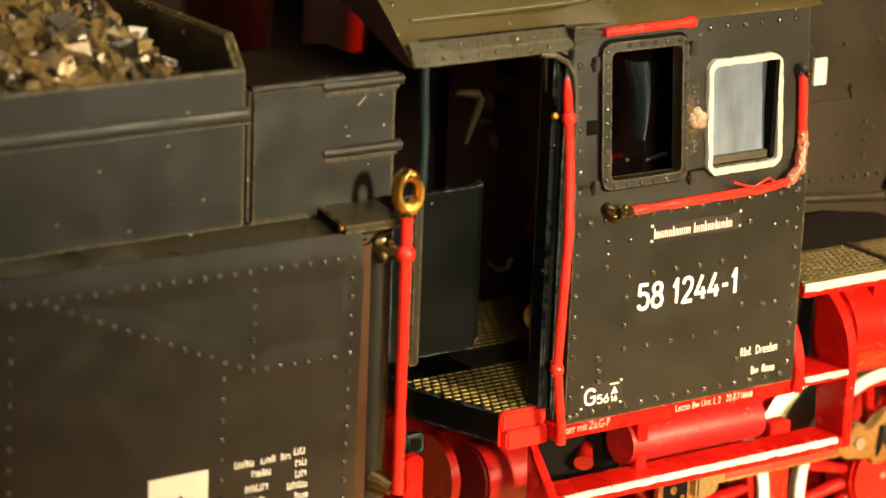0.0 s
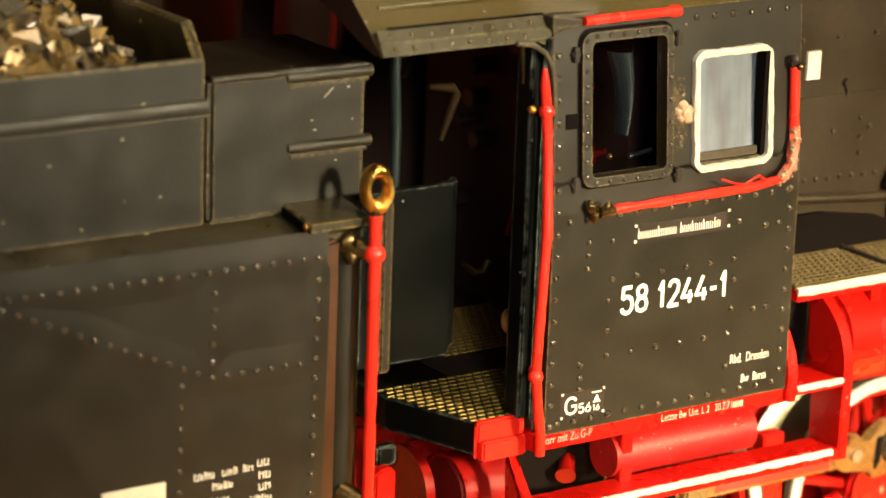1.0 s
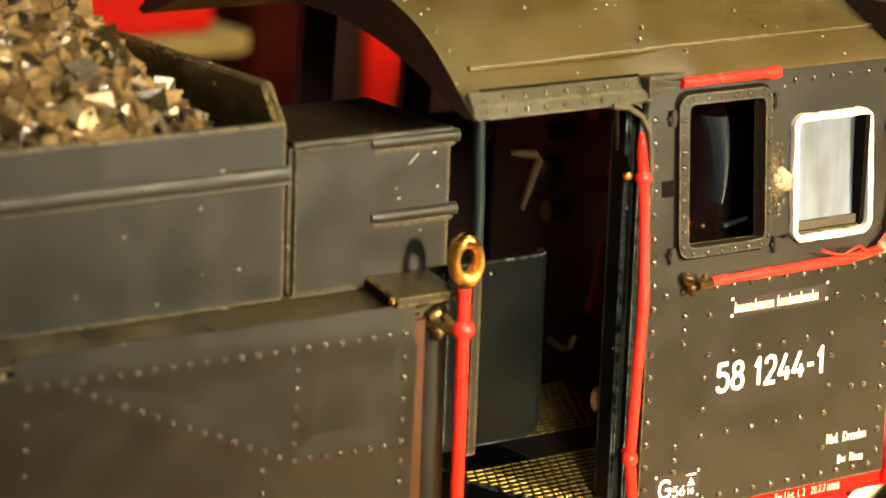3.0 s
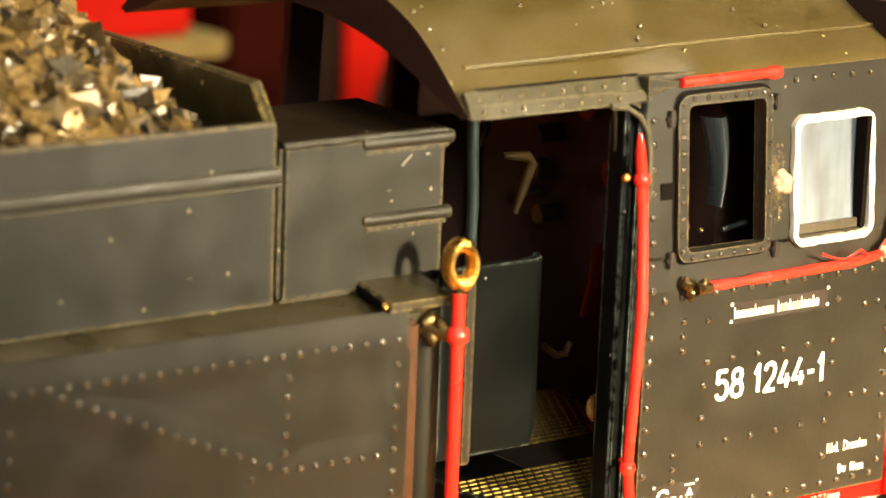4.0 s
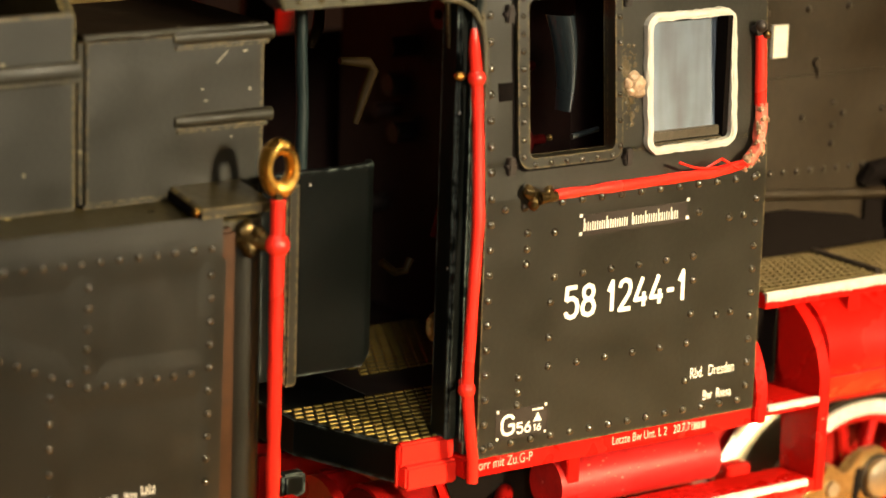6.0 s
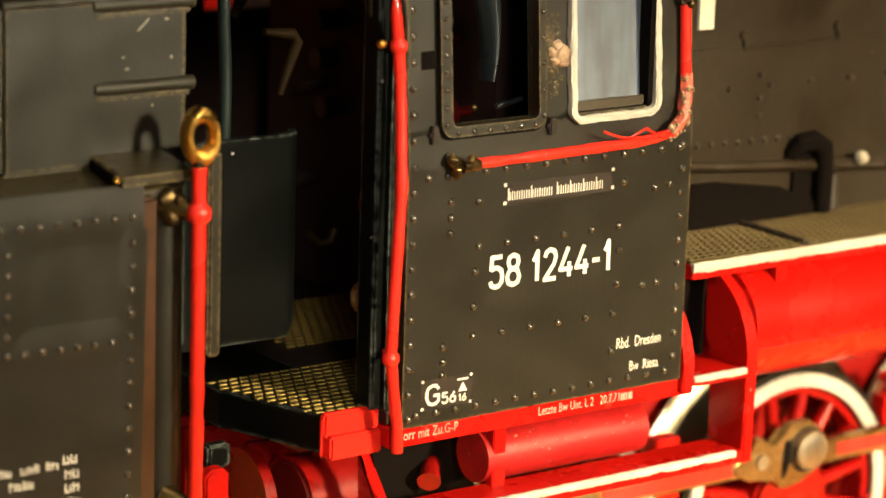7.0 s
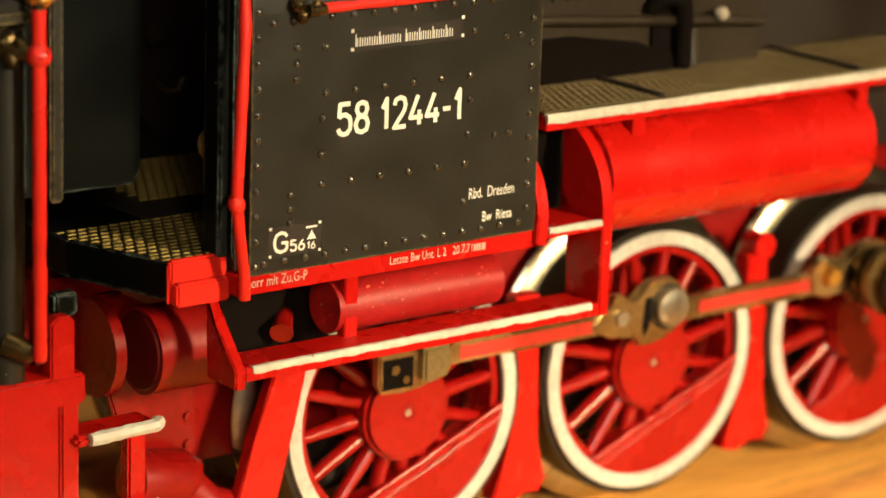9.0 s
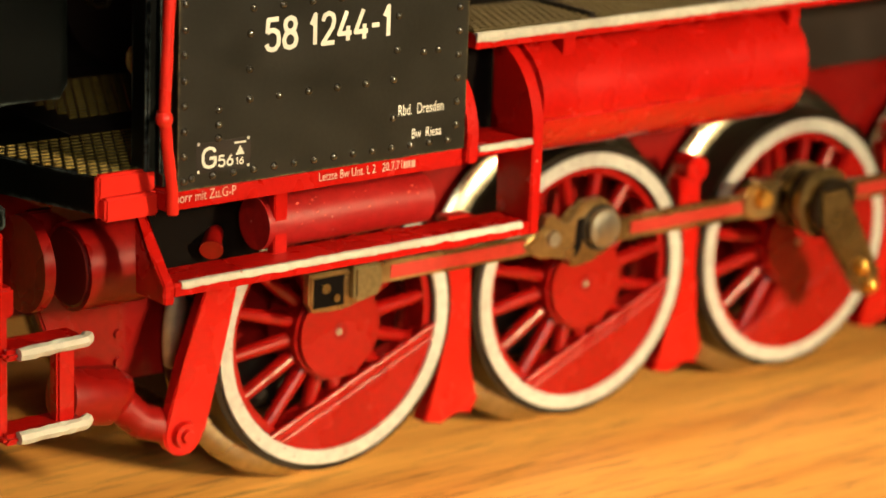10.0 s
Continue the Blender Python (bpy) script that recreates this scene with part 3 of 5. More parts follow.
for x, z in ((-13.3, 41.3), (-13.3, 34.2), (-6.35, 41.6), (-6.35, 34.0)):
    part("hinge", boxes((x - 0.2, x + 0.2, side_y(z, 0.3), side_y(z) + 0.2, z - 0.42, z + 0.42), (x - 0.32, x + 0.32, side_y(z, 0.24), side_y(z) + 0.2, z - 0.12, z + 0.12), bevel=0.06), SOOT, cab)
part("catch", boxes((-13.9, -13.1, side_y(37.7, 0.06), side_y(37.7) + 0.1, 37.25, 38.1)), SHADEBLACK, cab)
o2, i2 = round_rect(-5.38, 0.5, 33.85, 40.88, 0.75), round_rect(-4.85, -0.17, 34.45, 40.25, 0.45)
mid = [((a + c) / 2, (b + d) / 2) for (a, b), (c, d) in zip(i2, o2)]
half = 0.18
ring = uneven(mid, 0.22, 0.0, 0)
cx, cz = -2.45, 37.35
i2, o2 = [], []
for k, (x, z) in enumerate(ring):
    (ax, az), (bx, bz) = ring[k - 1], ring[(k + 1) % len(ring)]
    d = Vector((bx - ax, bz - az)).normalized()
    nx, nz = (d.y, -d.x) if (d.y * (x - cx) - d.x * (z - cz)) > 0 else (-d.y, d.x)
    wi, wo = (half * (1.0 + 0.4 * noise.noise(Vector((x * 0.9, z * 0.9, q))) + 0.35 * noise.noise(Vector((x * 3.0, z * 3.0, q)))) for q in (2.0, 9.0))
    i2.append((x - nx * wi, z - nz * wi))
    o2.append((x + nx * wo, z + nz * wo))
part("window_frame", loop_frame(i2, o2, SIDE - 0.34, SIDE + 0.3, lean=lean), WHITE, cab, "hand-painted cream white window frame")


def bowed(x0, x1, z0, z1, y, deep, n=16):
    """A thin pane that bulges to -y between its upright edges."""
    bm = bmesh.new()
    front = [(x0 + (x1 - x0) * k / n, y - deep * (1 - (2 * k / n - 1) ** 2)) for k in range(n + 1)]
    prism(front + [(x, q + 0.12) for x, q in reversed(front)], "z", z0, z1, bm=bm)
    for v in bm.verts:
        v.co.y += lean(v.co.z)
    return bm


pts = [Vector((x, SIDE - 0.22 + lean(z), z)) for x, z in ring + ring[:2]]
part("frame_paint", tube(pts, [0.165 + 0.07 * noise.noise(Vector((p.x * 0.9, p.z * 0.9, 4.0))) for p in pts], n=10, wobble=0.2), WHITE, cab, "thick uneven cream paint on the frame", smooth=True)
part("window_pane", bowed(W2[0] - 0.1, W2[1] + 0.1, W2[2] - 0.1, W2[3] + 0.1, SIDE + 0.55, 0.02), PANE, cab, "bluish pane with its reflected sheen painted as streaks", smooth=True)
part("pane_ledge", boxes((-4.8, -0.45, SIDE + 0.22, SIDE + 0.5, 34.5, 34.98), bevel=0.05), GASKET, cab, "tan strip of glue along the pane")
part("pane_reveal", boxes((-0.36, -0.05, SIDE + 0.1, SIDE + 0.9, 34.4, 40.4)), SHADEBLACK, cab)

# red strip below the cab with its small print
sill = part("cab_sill", boxes((-15.3, 3.6, -17.3, -14.5, 19.15, 20.1), bevel=0.08), RED, loco, "red frame strip below the cab")
lettering("norr mit Zu.G-P", -14.75, -11.3, 19.5, 20.0, -17.34, sill, "small_print", SMALLPRINT)
lettering("Letzte Bw Unt. L 2   20.7.71", -6.4, -1.3, 19.5, 19.95, -17.34, sill, "small_print", SMALLPRINT)
part("small_print", boxes(*[(x, x + 0.09, -17.34, -17.3, 19.5, 19.86) for x in (-1.18, -1.02, -0.86, -0.68, -0.55)]), SMALLPRINT, sill)

# handrails
pole = [(-15.75, -17.45, 40.9), (-15.7, -17.5, 39.9), (-15.6, -17.6, 38.6), (-15.5, -17.75, 36.0), (-15.5, -18.0, 32.0), (-15.7, -18.0, 27.5), (-15.85, -18.0, 24.0), (-15.6, -18.0, 22.0), (-15.3, -17.9, 20.4), (-15.2, -17.8, 19.2)]
pts = fine_path(pole, 0.5)
rads = [0.28 + 0.06 * noise.noise(Vector((p.z * 0.7, 3, 0))) for p in pts]
rads[0], rads[1] = 0.12, 0.22
hr = part("handrail", tube(pts, rads, wobble=0.06), PAINTRED, loco, "unevenly hand-painted red handrail", smooth=True)
for z, x in ((38.6, -15.6), (23.9, -15.85)):
    bm = bmesh.new()
    y = -17.6 if z > 30 else -18.0
    ball(bm, (x, y, z), 0.44)
    rod(bm, (x + 0.5, -16.9, z), (x, y, z), 0.2)
    part("knob", bm, PAINTRED, hr, smooth=True)
bm = bmesh.new()
ball(bm, (-16.15, -17.05, 38.65), 0.24, (1.2, 1, 0.9))
part("bracket_nut", bm, GOLD, hr, "small brass nut", smooth=True)
pts = fine_path([(-11.2, -18.05, 32.75), (-6.0, -18.05, 32.8), (-1.5, -18.05, 32.85), (0.75, -18.0, 33.1)], 0.5)
hr2 = part("handrail", tube(pts, [0.26 + 0.07 * noise.noise(Vector((p.x * 0.6, 0, 7))) for p in pts], wobble=0.1), PAINTRED, loco, "red window-sill rail with chipped paint", smooth=True)
for a, b, c in (((-3.8, -18.25, 33.62), (-2.6, -18.4, 33.22), (-0.6, -18.3, 33.1)), ((-2.1, -18.3, 33.2), (-1.3, -18.45, 33.6), (-0.05, -18.3, 32.95)), ((-1.4, -18.25, 32.95), (-0.6, -18.4, 33.2), (0.3, -18.2, 33.3))):
    part("paint_thread", tube(fine_path([a, b, c], 0.3), 0.065, n=6, wobble=0.6), PAINTRED, hr2, smooth=True)
bm = bmesh.new()
rod(bm, (-12.0, -17.3, 32.7), (-12.0, -18.0, 32.7), 0.35)
rod(bm, (-12.1, -18.05, 32.7), (-11.1, -18.05, 32.72), 0.34, 0.28)
for x, y, z, r in ((-12.45, -17.75, 32.95, 0.36), (-12.25, -17.9, 32.45, 0.3), (-11.6, -18.1, 32.95, 0.25)):
    vs = ball(bm, (x, y, z), r)
    for v in vs:
        v.co += Vector((1, 1, 1)) * 0.15 * noise.noise(v.co * 2.5)
part("bracket", bm, TARNISH, hr2, "tarnished brass bracket", smooth=True)
pts = fine_path([(0.75, -18.0, 33.1), (1.6, -17.8, 33.8), (1.95, -17.5, 35.0), (1.95, -17.4, 35.9)], 0.4)
part("chipped_bend", tube(pts, 0.3, wobble=0.5), CHIP, hr2, "bare chipped bend of the rail", smooth=True)
bm = bmesh.new()
random.seed(11)
for k in range(60):
    u = random.random()
    p = pts[int(u * (len(pts) - 1))] + Vector((random.uniform(-0.35, 0.25), random.uniform(-0.3, 0.0), random.uniform(-0.3, 0.3)))
    for v in ball(bm, p, 0.06 + 0.13 * random.random(), n=1):
        v.co += Vector((1, 1, 1)) * 0.08 * noise.noise(v.co * 5)
part("flaked_crust", bm, CRUMB, hr2, "cream crumbs of flaking paint")
part("upright", tube(fine_path([(1.95, -17.4, 35.8), (1.9, -17.2, 39.3)], 0.5), 0.3, wobble=0.1), PAINTRED, hr2, smooth=True)
bm = bmesh.new()
rod(bm, (1.7, -17.4, 39.5), (1.7, -16.5, 39.5), 0.25)
ball(bm, (1.75, -17.35, 39.75), 0.33)
part("bracket_nut", ball_mesh((2.0, -17.5, 39.35), 0.24), TARNISH, hr2, smooth=True)
part("bracket", bm, SOOT, hr2, smooth=True)
pts = fine_path([(-13.0, -17.1, 43.15), (-10, -17.15, 43.2), (-6.6, -17.1, 43.2)], 0.4)
part("rain_strip", tube(pts, [0.25] * (len(pts) - 2) + [0.36, 0.32], wobble=0.1), PAINTRED, loco, "red painted rain strip", smooth=True)

# blob of dried glue between the windows
bm = bmesh.new()
for i in range(130):
    a, r = random.random() * math.tau, random.random() ** 0.8
    x, z = -6.15 + r * 0.6 * math.cos(a), 37.3 + r * 2.2 * math.sin(a)
    ball(bm, (x, side_y(z, 0.0), z), 0.05 + 0.24 * random.random() ** 2 * (1.3 - r), (1, 0.35, 1), n=1)
part("glue_crust", bm, CRUST, cab, "brown crust of old glue", smooth=True)
bm = bmesh.new()
for x, z, r in ((-5.75, 37.45, 0.5), (-5.95, 37.8, 0.33), (-5.6, 37.1, 0.36), (-6.3, 37.5, 0.3), (-6.05, 37.15, 0.28)):
    vs = ball(bm, (x, side_y(z, 0.08), z), r, (1, 0.7, 0.9))
    for v in vs:
        v.co += Vector((noise.noise(v.co * 3), 0, noise.noise(v.co * 3 + Vector((7, 0, 0))))) * 0.12
part("glue_blob", bm, GLUE, cab, "crumbly dried glue beside the window")

# roof: a thick arched shell, wider over the cab side than over the entrance


def smooth_line(pts, n=5):
    """A curve through points in a plane."""
    out = []
    for i in range(len(pts) - 1):
        a, b, c, d = (Vector(pts[max(0, min(len(pts) - 1, i + k))]) for k in (-1, 0, 1, 2))
        for j in range(n):
            t = j / n
            out.append(tuple(0.5 * (2 * b + (c - a) * t + (2 * a - 5 * b + 4 * c - d) * t * t + (3 * b - a - 3 * c + d) * t**3)))
    return out + [tuple(pts[-1])]


CROWN = [(0, 48.2), (-4, 47.95), (-8, 47.35), (-11, 46.4), (-12.9, 45.4)]
UNDER = [(0, 45.5), (-4, 45.4), (-7, 45.0), (-9.5, 44.45), (-12.2, 43.6)]
REAR_EDGE = smooth_line(CROWN + [(-14.7, 44.05), (-16.15, 42.8), (-16.7, 42.4)])


def arch(half):
    """The whole arch from its near half."""
    return half[::-1] + [(-y, z) for y, z in half[1:]]


def roof_z(y):
    return float(np.interp(y, [p[0] for p in REAR_EDGE][::-1], [p[1] for p in REAR_EDGE][::-1]))


REAR_UNDER = smooth_line(UNDER + [(-14.5, 42.7), (-16.1, 42.2)])
FRONT_EDGE = smooth_line(CROWN + [(-14.7, 44.55), (-16.3, 43.75), (-16.75, 43.25)])
FRONT_UNDER = smooth_line(UNDER + [(-14.5, 43.3), (-16.2, 43.05)])
bm = bmesh.new()
rings = []
for x in np.linspace(-25.6, 3.4, 36):
    u = max(0.0, min(1.0, (x + 15.2) / 3.5))
    top, low = ([tuple(Vector(a).lerp(Vector(b), u)) for a, b in zip(p, q)] for p, q in ((REAR_EDGE, FRONT_EDGE), (REAR_UNDER, FRONT_UNDER)))
    rings.append([bm.verts.new((x, y, z)) for y, z in arch(top) + arch(low)[::-1]])
for a, b in zip(rings, rings[1:]):
    for k in range(len(a)):
        f = bm.faces.new((a[k], a[(k + 1) % len(a)], b[(k + 1) % len(a)], b[k]))
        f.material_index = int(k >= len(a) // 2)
bm.faces.new(rings[0]).material_index = 1
bm.faces.new(rings[-1]).material_index = 1
roof = part("cab_roof", bm, ROOF, loco, "thick curved olive-black cab roof with dust specks", smooth=True)
# Underside and end faces: shade put in as a darker black.
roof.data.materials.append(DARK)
pts = [(-24.4, -14.4, 44.28), (-18, -14.5, 44.38), (-11, -14.6, 44.55), (3.2, -14.6, 44.6)]
part("roof_seam", tube(fine_path(pts, 1.0), 0.17, n=8), ROOF, roof, smooth=True)
rivets([(-24.9, y, roof_z(y)) for y in (-9.4, -10.8, -12.2, -13.4)] + [(-12.65, -13.2, 45.3), (-13.4, -14.0, 44.88), (-11.3, -15.2, 44.3), (-13.6, -11.3, 46.25), (-18.6, -11.0, 46.4), (-6.0, -12.6, 45.6), (-5.0, -14.0, 44.95)], roof, ROOF_RIVET)
band = part("gutter_band", prism([(-16.05, 43.5), (-16.5, 42.9), (-16.3, 42.6), (-15.6, 43.2)], "x", -25.5, -14.9, bevel=0.04), BANDGREY, loco, "riveted rain gutter above the cab opening")
part("gutter_groove", tube(fine_path([(-24.8, -16.0, 43.52), (-15.0, -16.0, 43.52)], 1.0), 0.09, n=8), SHADEBLACK, band)
part("gutter_lip", prism([(-16.52, 42.88), (-16.9, 42.28), (-16.5, 42.18), (-16.3, 42.6)], "x", -25.55, -14.9, bevel=0.04), BANDGREY, band, "greyish lower lip of the gutter")
rivets([(x, -16.3, 43.16) for x in np.linspace(-24.75, -16.0, 8)] + [(x, -16.72, 42.58) for x in np.linspace(-24.75, -16.6, 8)], band, ROOF_RIVET)
part("gutter_end", prism([(-15.0, 43.5), (-12.9, 43.2), (-13.3, 42.9), (-15.0, 42.9)], "y", -17.0, -16.0), BLACK, band)
part("door_jamb", prism([(-15.9, 39.2), (-15.3, 38.6), (-15.0, 42.3), (-16.2, 42.3)], "y", -15.9, -15.7), BLACK, band)
part("opening_rim", tube(fine_path([(-17.3, -17.0, 42.3), (-16.3, -17.05, 42.15), (-15.5, -17.1, 41.65), (-15.02, -17.15, 40.9), (-14.85, -17.2, 39.8), (-14.82, -17.3, 37.5)], 0.3), 0.15, n=8, wobble=0.06), BANDGREY, band, "rounded rim of the cab opening", smooth=True)
part("door_corner", prism([(-14.7, 42.4), (-16.4, 42.4)] + [(-16.4 + 1.7 * math.sin(radians(a)), 40.7 + 1.7 * math.cos(radians(a))) for a in range(0, 91, 15)], "y", -16.9, -16.2, bevel=0.1), BLACK, band)

# door post, footplate, inside of the cab
part("door_post", boxes((-15.95, -15.2, -16.6, -15.2, 21.0, 42.6), bevel=0.12), BLUEBLACK, loco, "smooth black door post")
part("door_post", boxes((-15.4, -14.9, -17.0, -16.2, 20.9, 42.4), bevel=0.1), BLUEBLACK, loco)
foot = part("footplate", prism([(-18.3, -16.0), (-15.0, -16.0), (-15.0, 16.0), (-18.3, 16.0), (-20.3, 10), (-20.3, -10)], "z", 19.1, 21.0, bevel=0.08), BLUEBLACK, loco, "black footplate between cab and tender")
tread(-20.3, -5.0, -15.9, -8.2, 21.0, foot, px=0.60, py=0.56, singles=300, fill=0.19, clip=lambda x, y: x > -18.2 - max(0, min(6.0, y + 16.0)) * 0.33)
tread(-13.4, -5.0, -5.6, 2.4, 21.0, foot, px=0.60, py=0.56, fill=0.19)
bm = boxes((-18.35, -15.2, -16.3, -15.85, 19.95, 21.1), (-18.15, -15.2, -16.6, -15.9, 18.85, 20.0), (-18.4, -18.2, -16.2, -15.9, 18.9, 20.9), bevel=0.12)
part("footplate_end", bm, PAINTRED, foot, "thickly painted red end of the footplate")
part("cab_floor", boxes((-15.0, 2.0, -16.6, 16.6, 20.2, 20.98)), SOOT, loco)
back = part("boiler_backhead", prism(round_rect(-10.5, 10.5, 20.9, 46, 4), "x", -4.5, 2.2), DARK, loco, "dark boiler backhead with fittings", smooth=True)
for i in range(8):
    y, z = -8 + 16 * random.random(), 26 + 16 * random.random()
    bm = bmesh.new()
    rod(bm, (-4.4, y, z), (-5.4 - random.random(), y, z), 0.3 + 0.35 * random.random(), n=12)
    part("fitting", bm, DARK if i % 3 == 0 else SOOT, back, smooth=True)
bm = tube([(-15.2, -5.6, 37.4), (-13.6, -5.7, 37.2), (-13.3, -5.7, 36.8), (-13.8, -5.7, 35.6), (-14.3, -5.7, 34.2)], [0.18, 0.3, 0.3, 0.28, 0.18])
part("brake_lever", bm, DULL, back, "dull brass lever", smooth=True)
part("whistle_lever", tube([(-17.2, -7.1, 43.6), (-17.35, -7.1, 41.0), (-17.5, -7.1, 39.4), (-17.9, -7.1, 38.5)], [0.2, 0.24, 0.3, 0.2]), DULL, back, "dull brass lever hanging from the roof", smooth=True)
part("brake_lever", tube([(-16.3, -11.3, 28.6), (-15.5, -11.3, 28.0), (-14.9, -11.3, 28.0), (-14.6, -11.3, 28.6)], 0.2), DULL, back, smooth=True)
# Dark glossy strip added in the shape of the window's upright highlight.
bm = bowed(-9.0, -7.4, 36.0, 40.6, -14.9, 0.8, n=16)
bmesh.ops.subdivide_edges(bm, edges=[e for e in bm.edges if abs(e.verts[0].co.z - e.verts[1].co.z) > 2], cuts=10)
for v in bm.verts:
    u = (v.co.z - 36.3) / 4.2
    v.co.x = -8.2 + (v.co.x + 8.2) * (0.35 + 0.65 * u) + 0.5 * u * (1 - u) * 2 - 0.15
part("highlight_strip", bm, GLINT, loco, "glossy strip shaped like the highlight behind the window", smooth=True)

for y, z, r in ((-7.2, 36.6, 0.9), (-3.4, 35.0, 0.8), (-8.3, 33.0, 0.7), (-1.0, 38.4, 0.8), (-5.6, 39.6, 0.6)):
    bm = rod(bmesh.new(), (-5.6, y, z), (-6.1, y, z), r, n=20)
    rod(bm, (-4.4, y, z), (-6.5, y, z), 0.25, n=10)
    part("valve_wheel", bm, SHADERED, back, "red valve wheel, darkened for the cab's shade", smooth=True)
bm = bmesh.new()
ball(bm, (-15.1, -14.2, 25.9), 0.75, (0.6, 0.6, 1))
part("injector_valve", bm, DULLGOLD, back, "dull brass valve body", smooth=True)
part("steam_pipe", tube([(-7.6, -5.0, 31.5), (-7.8, -5.0, 29.5), (-8.3, -5.0, 27.5)], 0.6), SHADERED, back, "red pipe, darkened for the cab's shade", smooth=True)
# Small bar added for the low glint in the window.
part("glint_bar", tube([(-8.0, -15.1, 34.7), (-6.4, -15.1, 34.95)], 0.14), GLINT, loco, smooth=True)
bm = bmesh.new()
ball(bm, (-8.5, -14.0, 34.5), 0.17)
part("copper_fitting", bm, TARNISH, back, smooth=True)

# running board with white edge
board = part("running_board", boxes((3.8, 62, -16.6, -9.0, 24.9, 25.7), bevel=0.06), RED, loco, "red running board with tread plate on top")
part("white_edge", painted_edge(3.8, 62, -16.6, 25.24, 25.7, 0.22, 3.0), EDGEWHITE, board, "uneven hand-painted white edge")
for x0, x1 in ((3.8, 11.6), (12.0, 26.0), (26.4, 40), (40.4, 60)):
    part("board_plate", boxes((x0, x1, -16.4, -9.2, 25.7, 25.85), bevel=0.04), ROOF, board)
for x in (11.8, 26.2, 40.2):
    part("plate_joint", boxes((x - 0.2, x + 0.2, -16.3, -9.2, 25.7, 26.05), bevel=0.05), SOOT, board)
tread(3.9, 40, -16.3, -9.3, 25.85, board, px=0.5, py=0.55, mat=BOARDTREAD)

# boiler and firebox beyond the cab
fire = part("firebox", prism(round_rect(-10.8, 10.8, 21.5, 46.5, 4.0, n=8), "x", 2.6, 23.8), BOILER, loco, "dark square-topped firebox casing", smooth=True)
rivets([(x, -10.82, 30.5 - 0.02 * x) for x in np.arange(4, 16, 0.95)] + [(x, -10.82, z) for z in (33.2, 39.0, 43.2) for x in np.arange(5, 23.5, 2.9)] + [(13.0, -10.82, z) for z in (31.6, 32.6, 33.8)], fire, BOILER_RIVET)
bm = bmesh.new()
rod(bm, (23.8, 0, 36.5), (75, 0, 36.5), 9.6, n=48)
part("boiler_barrel", bm, BOILER, loco, smooth=True)
bm = bmesh.new()
rod(bm, (3, -11.1, 29.75), (23.6, -11.1, 28.0), 0.32)
part("steam_pipe", bm, BOILER, loco, smooth=True)
# Black shape puts the shadow below the casing into colour.
part("casing_foot_shade", prism([(3.2, 25.9), (3.2, 28.4), (10.0, 28.3), (14.5, 27.6), (17.5, 26.4), (17.5, 25.9)], "y", -11.3, -10.9, bevel=0.05), SHADEBLACK, loco)
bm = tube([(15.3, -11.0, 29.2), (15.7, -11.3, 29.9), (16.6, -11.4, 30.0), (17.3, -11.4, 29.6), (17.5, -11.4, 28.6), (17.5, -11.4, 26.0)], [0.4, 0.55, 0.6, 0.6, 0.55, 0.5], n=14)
part("elbow_pipe", bm, SHADEBLACK, fire, "dark pipe elbow on the casing", smooth=True)
part("elbow_opening", prism(round_rect(15.6, 17.2, 26.6, 29.8, 0.7), "y", -11.05, -10.8), SHADEBLACK, fire)
bm = rod(bmesh.new(), (18.2, -11.4, 26.0), (18.2, -11.2, 28.0), 0.4, n=12)
part("pipe_stub", bm, SOOT, fire, smooth=True)
bm = bmesh.new()
ball(bm, (20.1, -11.6, 28.75), 0.4)
part("valve_knob", bm, DUSTY, fire, smooth=True)
part("casing_seam", boxes((2.7, 23.7, -10.95, -10.7, 35.3, 35.48), bevel=0.05), BOILER, fire)
# Dark plate added unseen to close the view below the barrel.
part("barrel_gap_plate", boxes((23.8, 62, -8.9, -8.3, 19.0, 31.0)), SOOT, loco)
for x in (11.6, 18.4):
    bm = rod(bmesh.new(), (x, -11.0, 36.1), (x, -10.7, 36.1), 0.26, 0.32, n=12)
    rod(bm, (x, -10.9, 36.1), (x + 0.1, -10.9, 35.3), 0.14, n=8)
    part("stay_clip", bm, BOILER, fire, smooth=True)
part("maker_label", boxes((8.3, 9.3, -11.0, -10.75, 36.6, 38.3)), CREAM, fire, "small cream plate with a red dot")

# step brackets, upper step, lower step
arc = [(-13.2 - 4.5 * math.sin(radians(a)), 20.4 + 4.6 * math.cos(radians(a))) for a in range(5, 91, 8)]
inner = [(-13.2 - 2.6 * math.sin(radians(a)), 20.4 + 3.2 * math.cos(radians(a))) for a in range(5, 91, 8)]
part("step_bracket", prism(arc + [(-17.7, 19.3), (-15.8, 19.3)] + inner[::-1], "x", 2.6, 3.3, bevel=0.1), RED, loco, smooth=True)
part("step_bracket", prism(arc + [(-17.7, 15.0), (-14.9, 15.0), (-14.9, 20.6), (-14.3, 20.9), (-14.3, 24.6)], "x", 6.9, 7.6, bevel=0.1), RED, loco, smooth=True)
# Dark sheet stands in for the shaded gap between the brackets.
part("bracket_gap_shade", boxes((2.7, 7.6, -13.4, -12.8, 19.4, 25.0)), SHADEBLACK, loco)
up = part("upper_step", boxes((3.3, 6.9, -17.7, -14.2, 19.6, 20.05), bevel=0.06), RED, loco)
part("white_edge", painted_edge(3.35, 6.95, -17.7, 19.8, 20.08, 0.3, 11.0), EDGEWHITE, up)
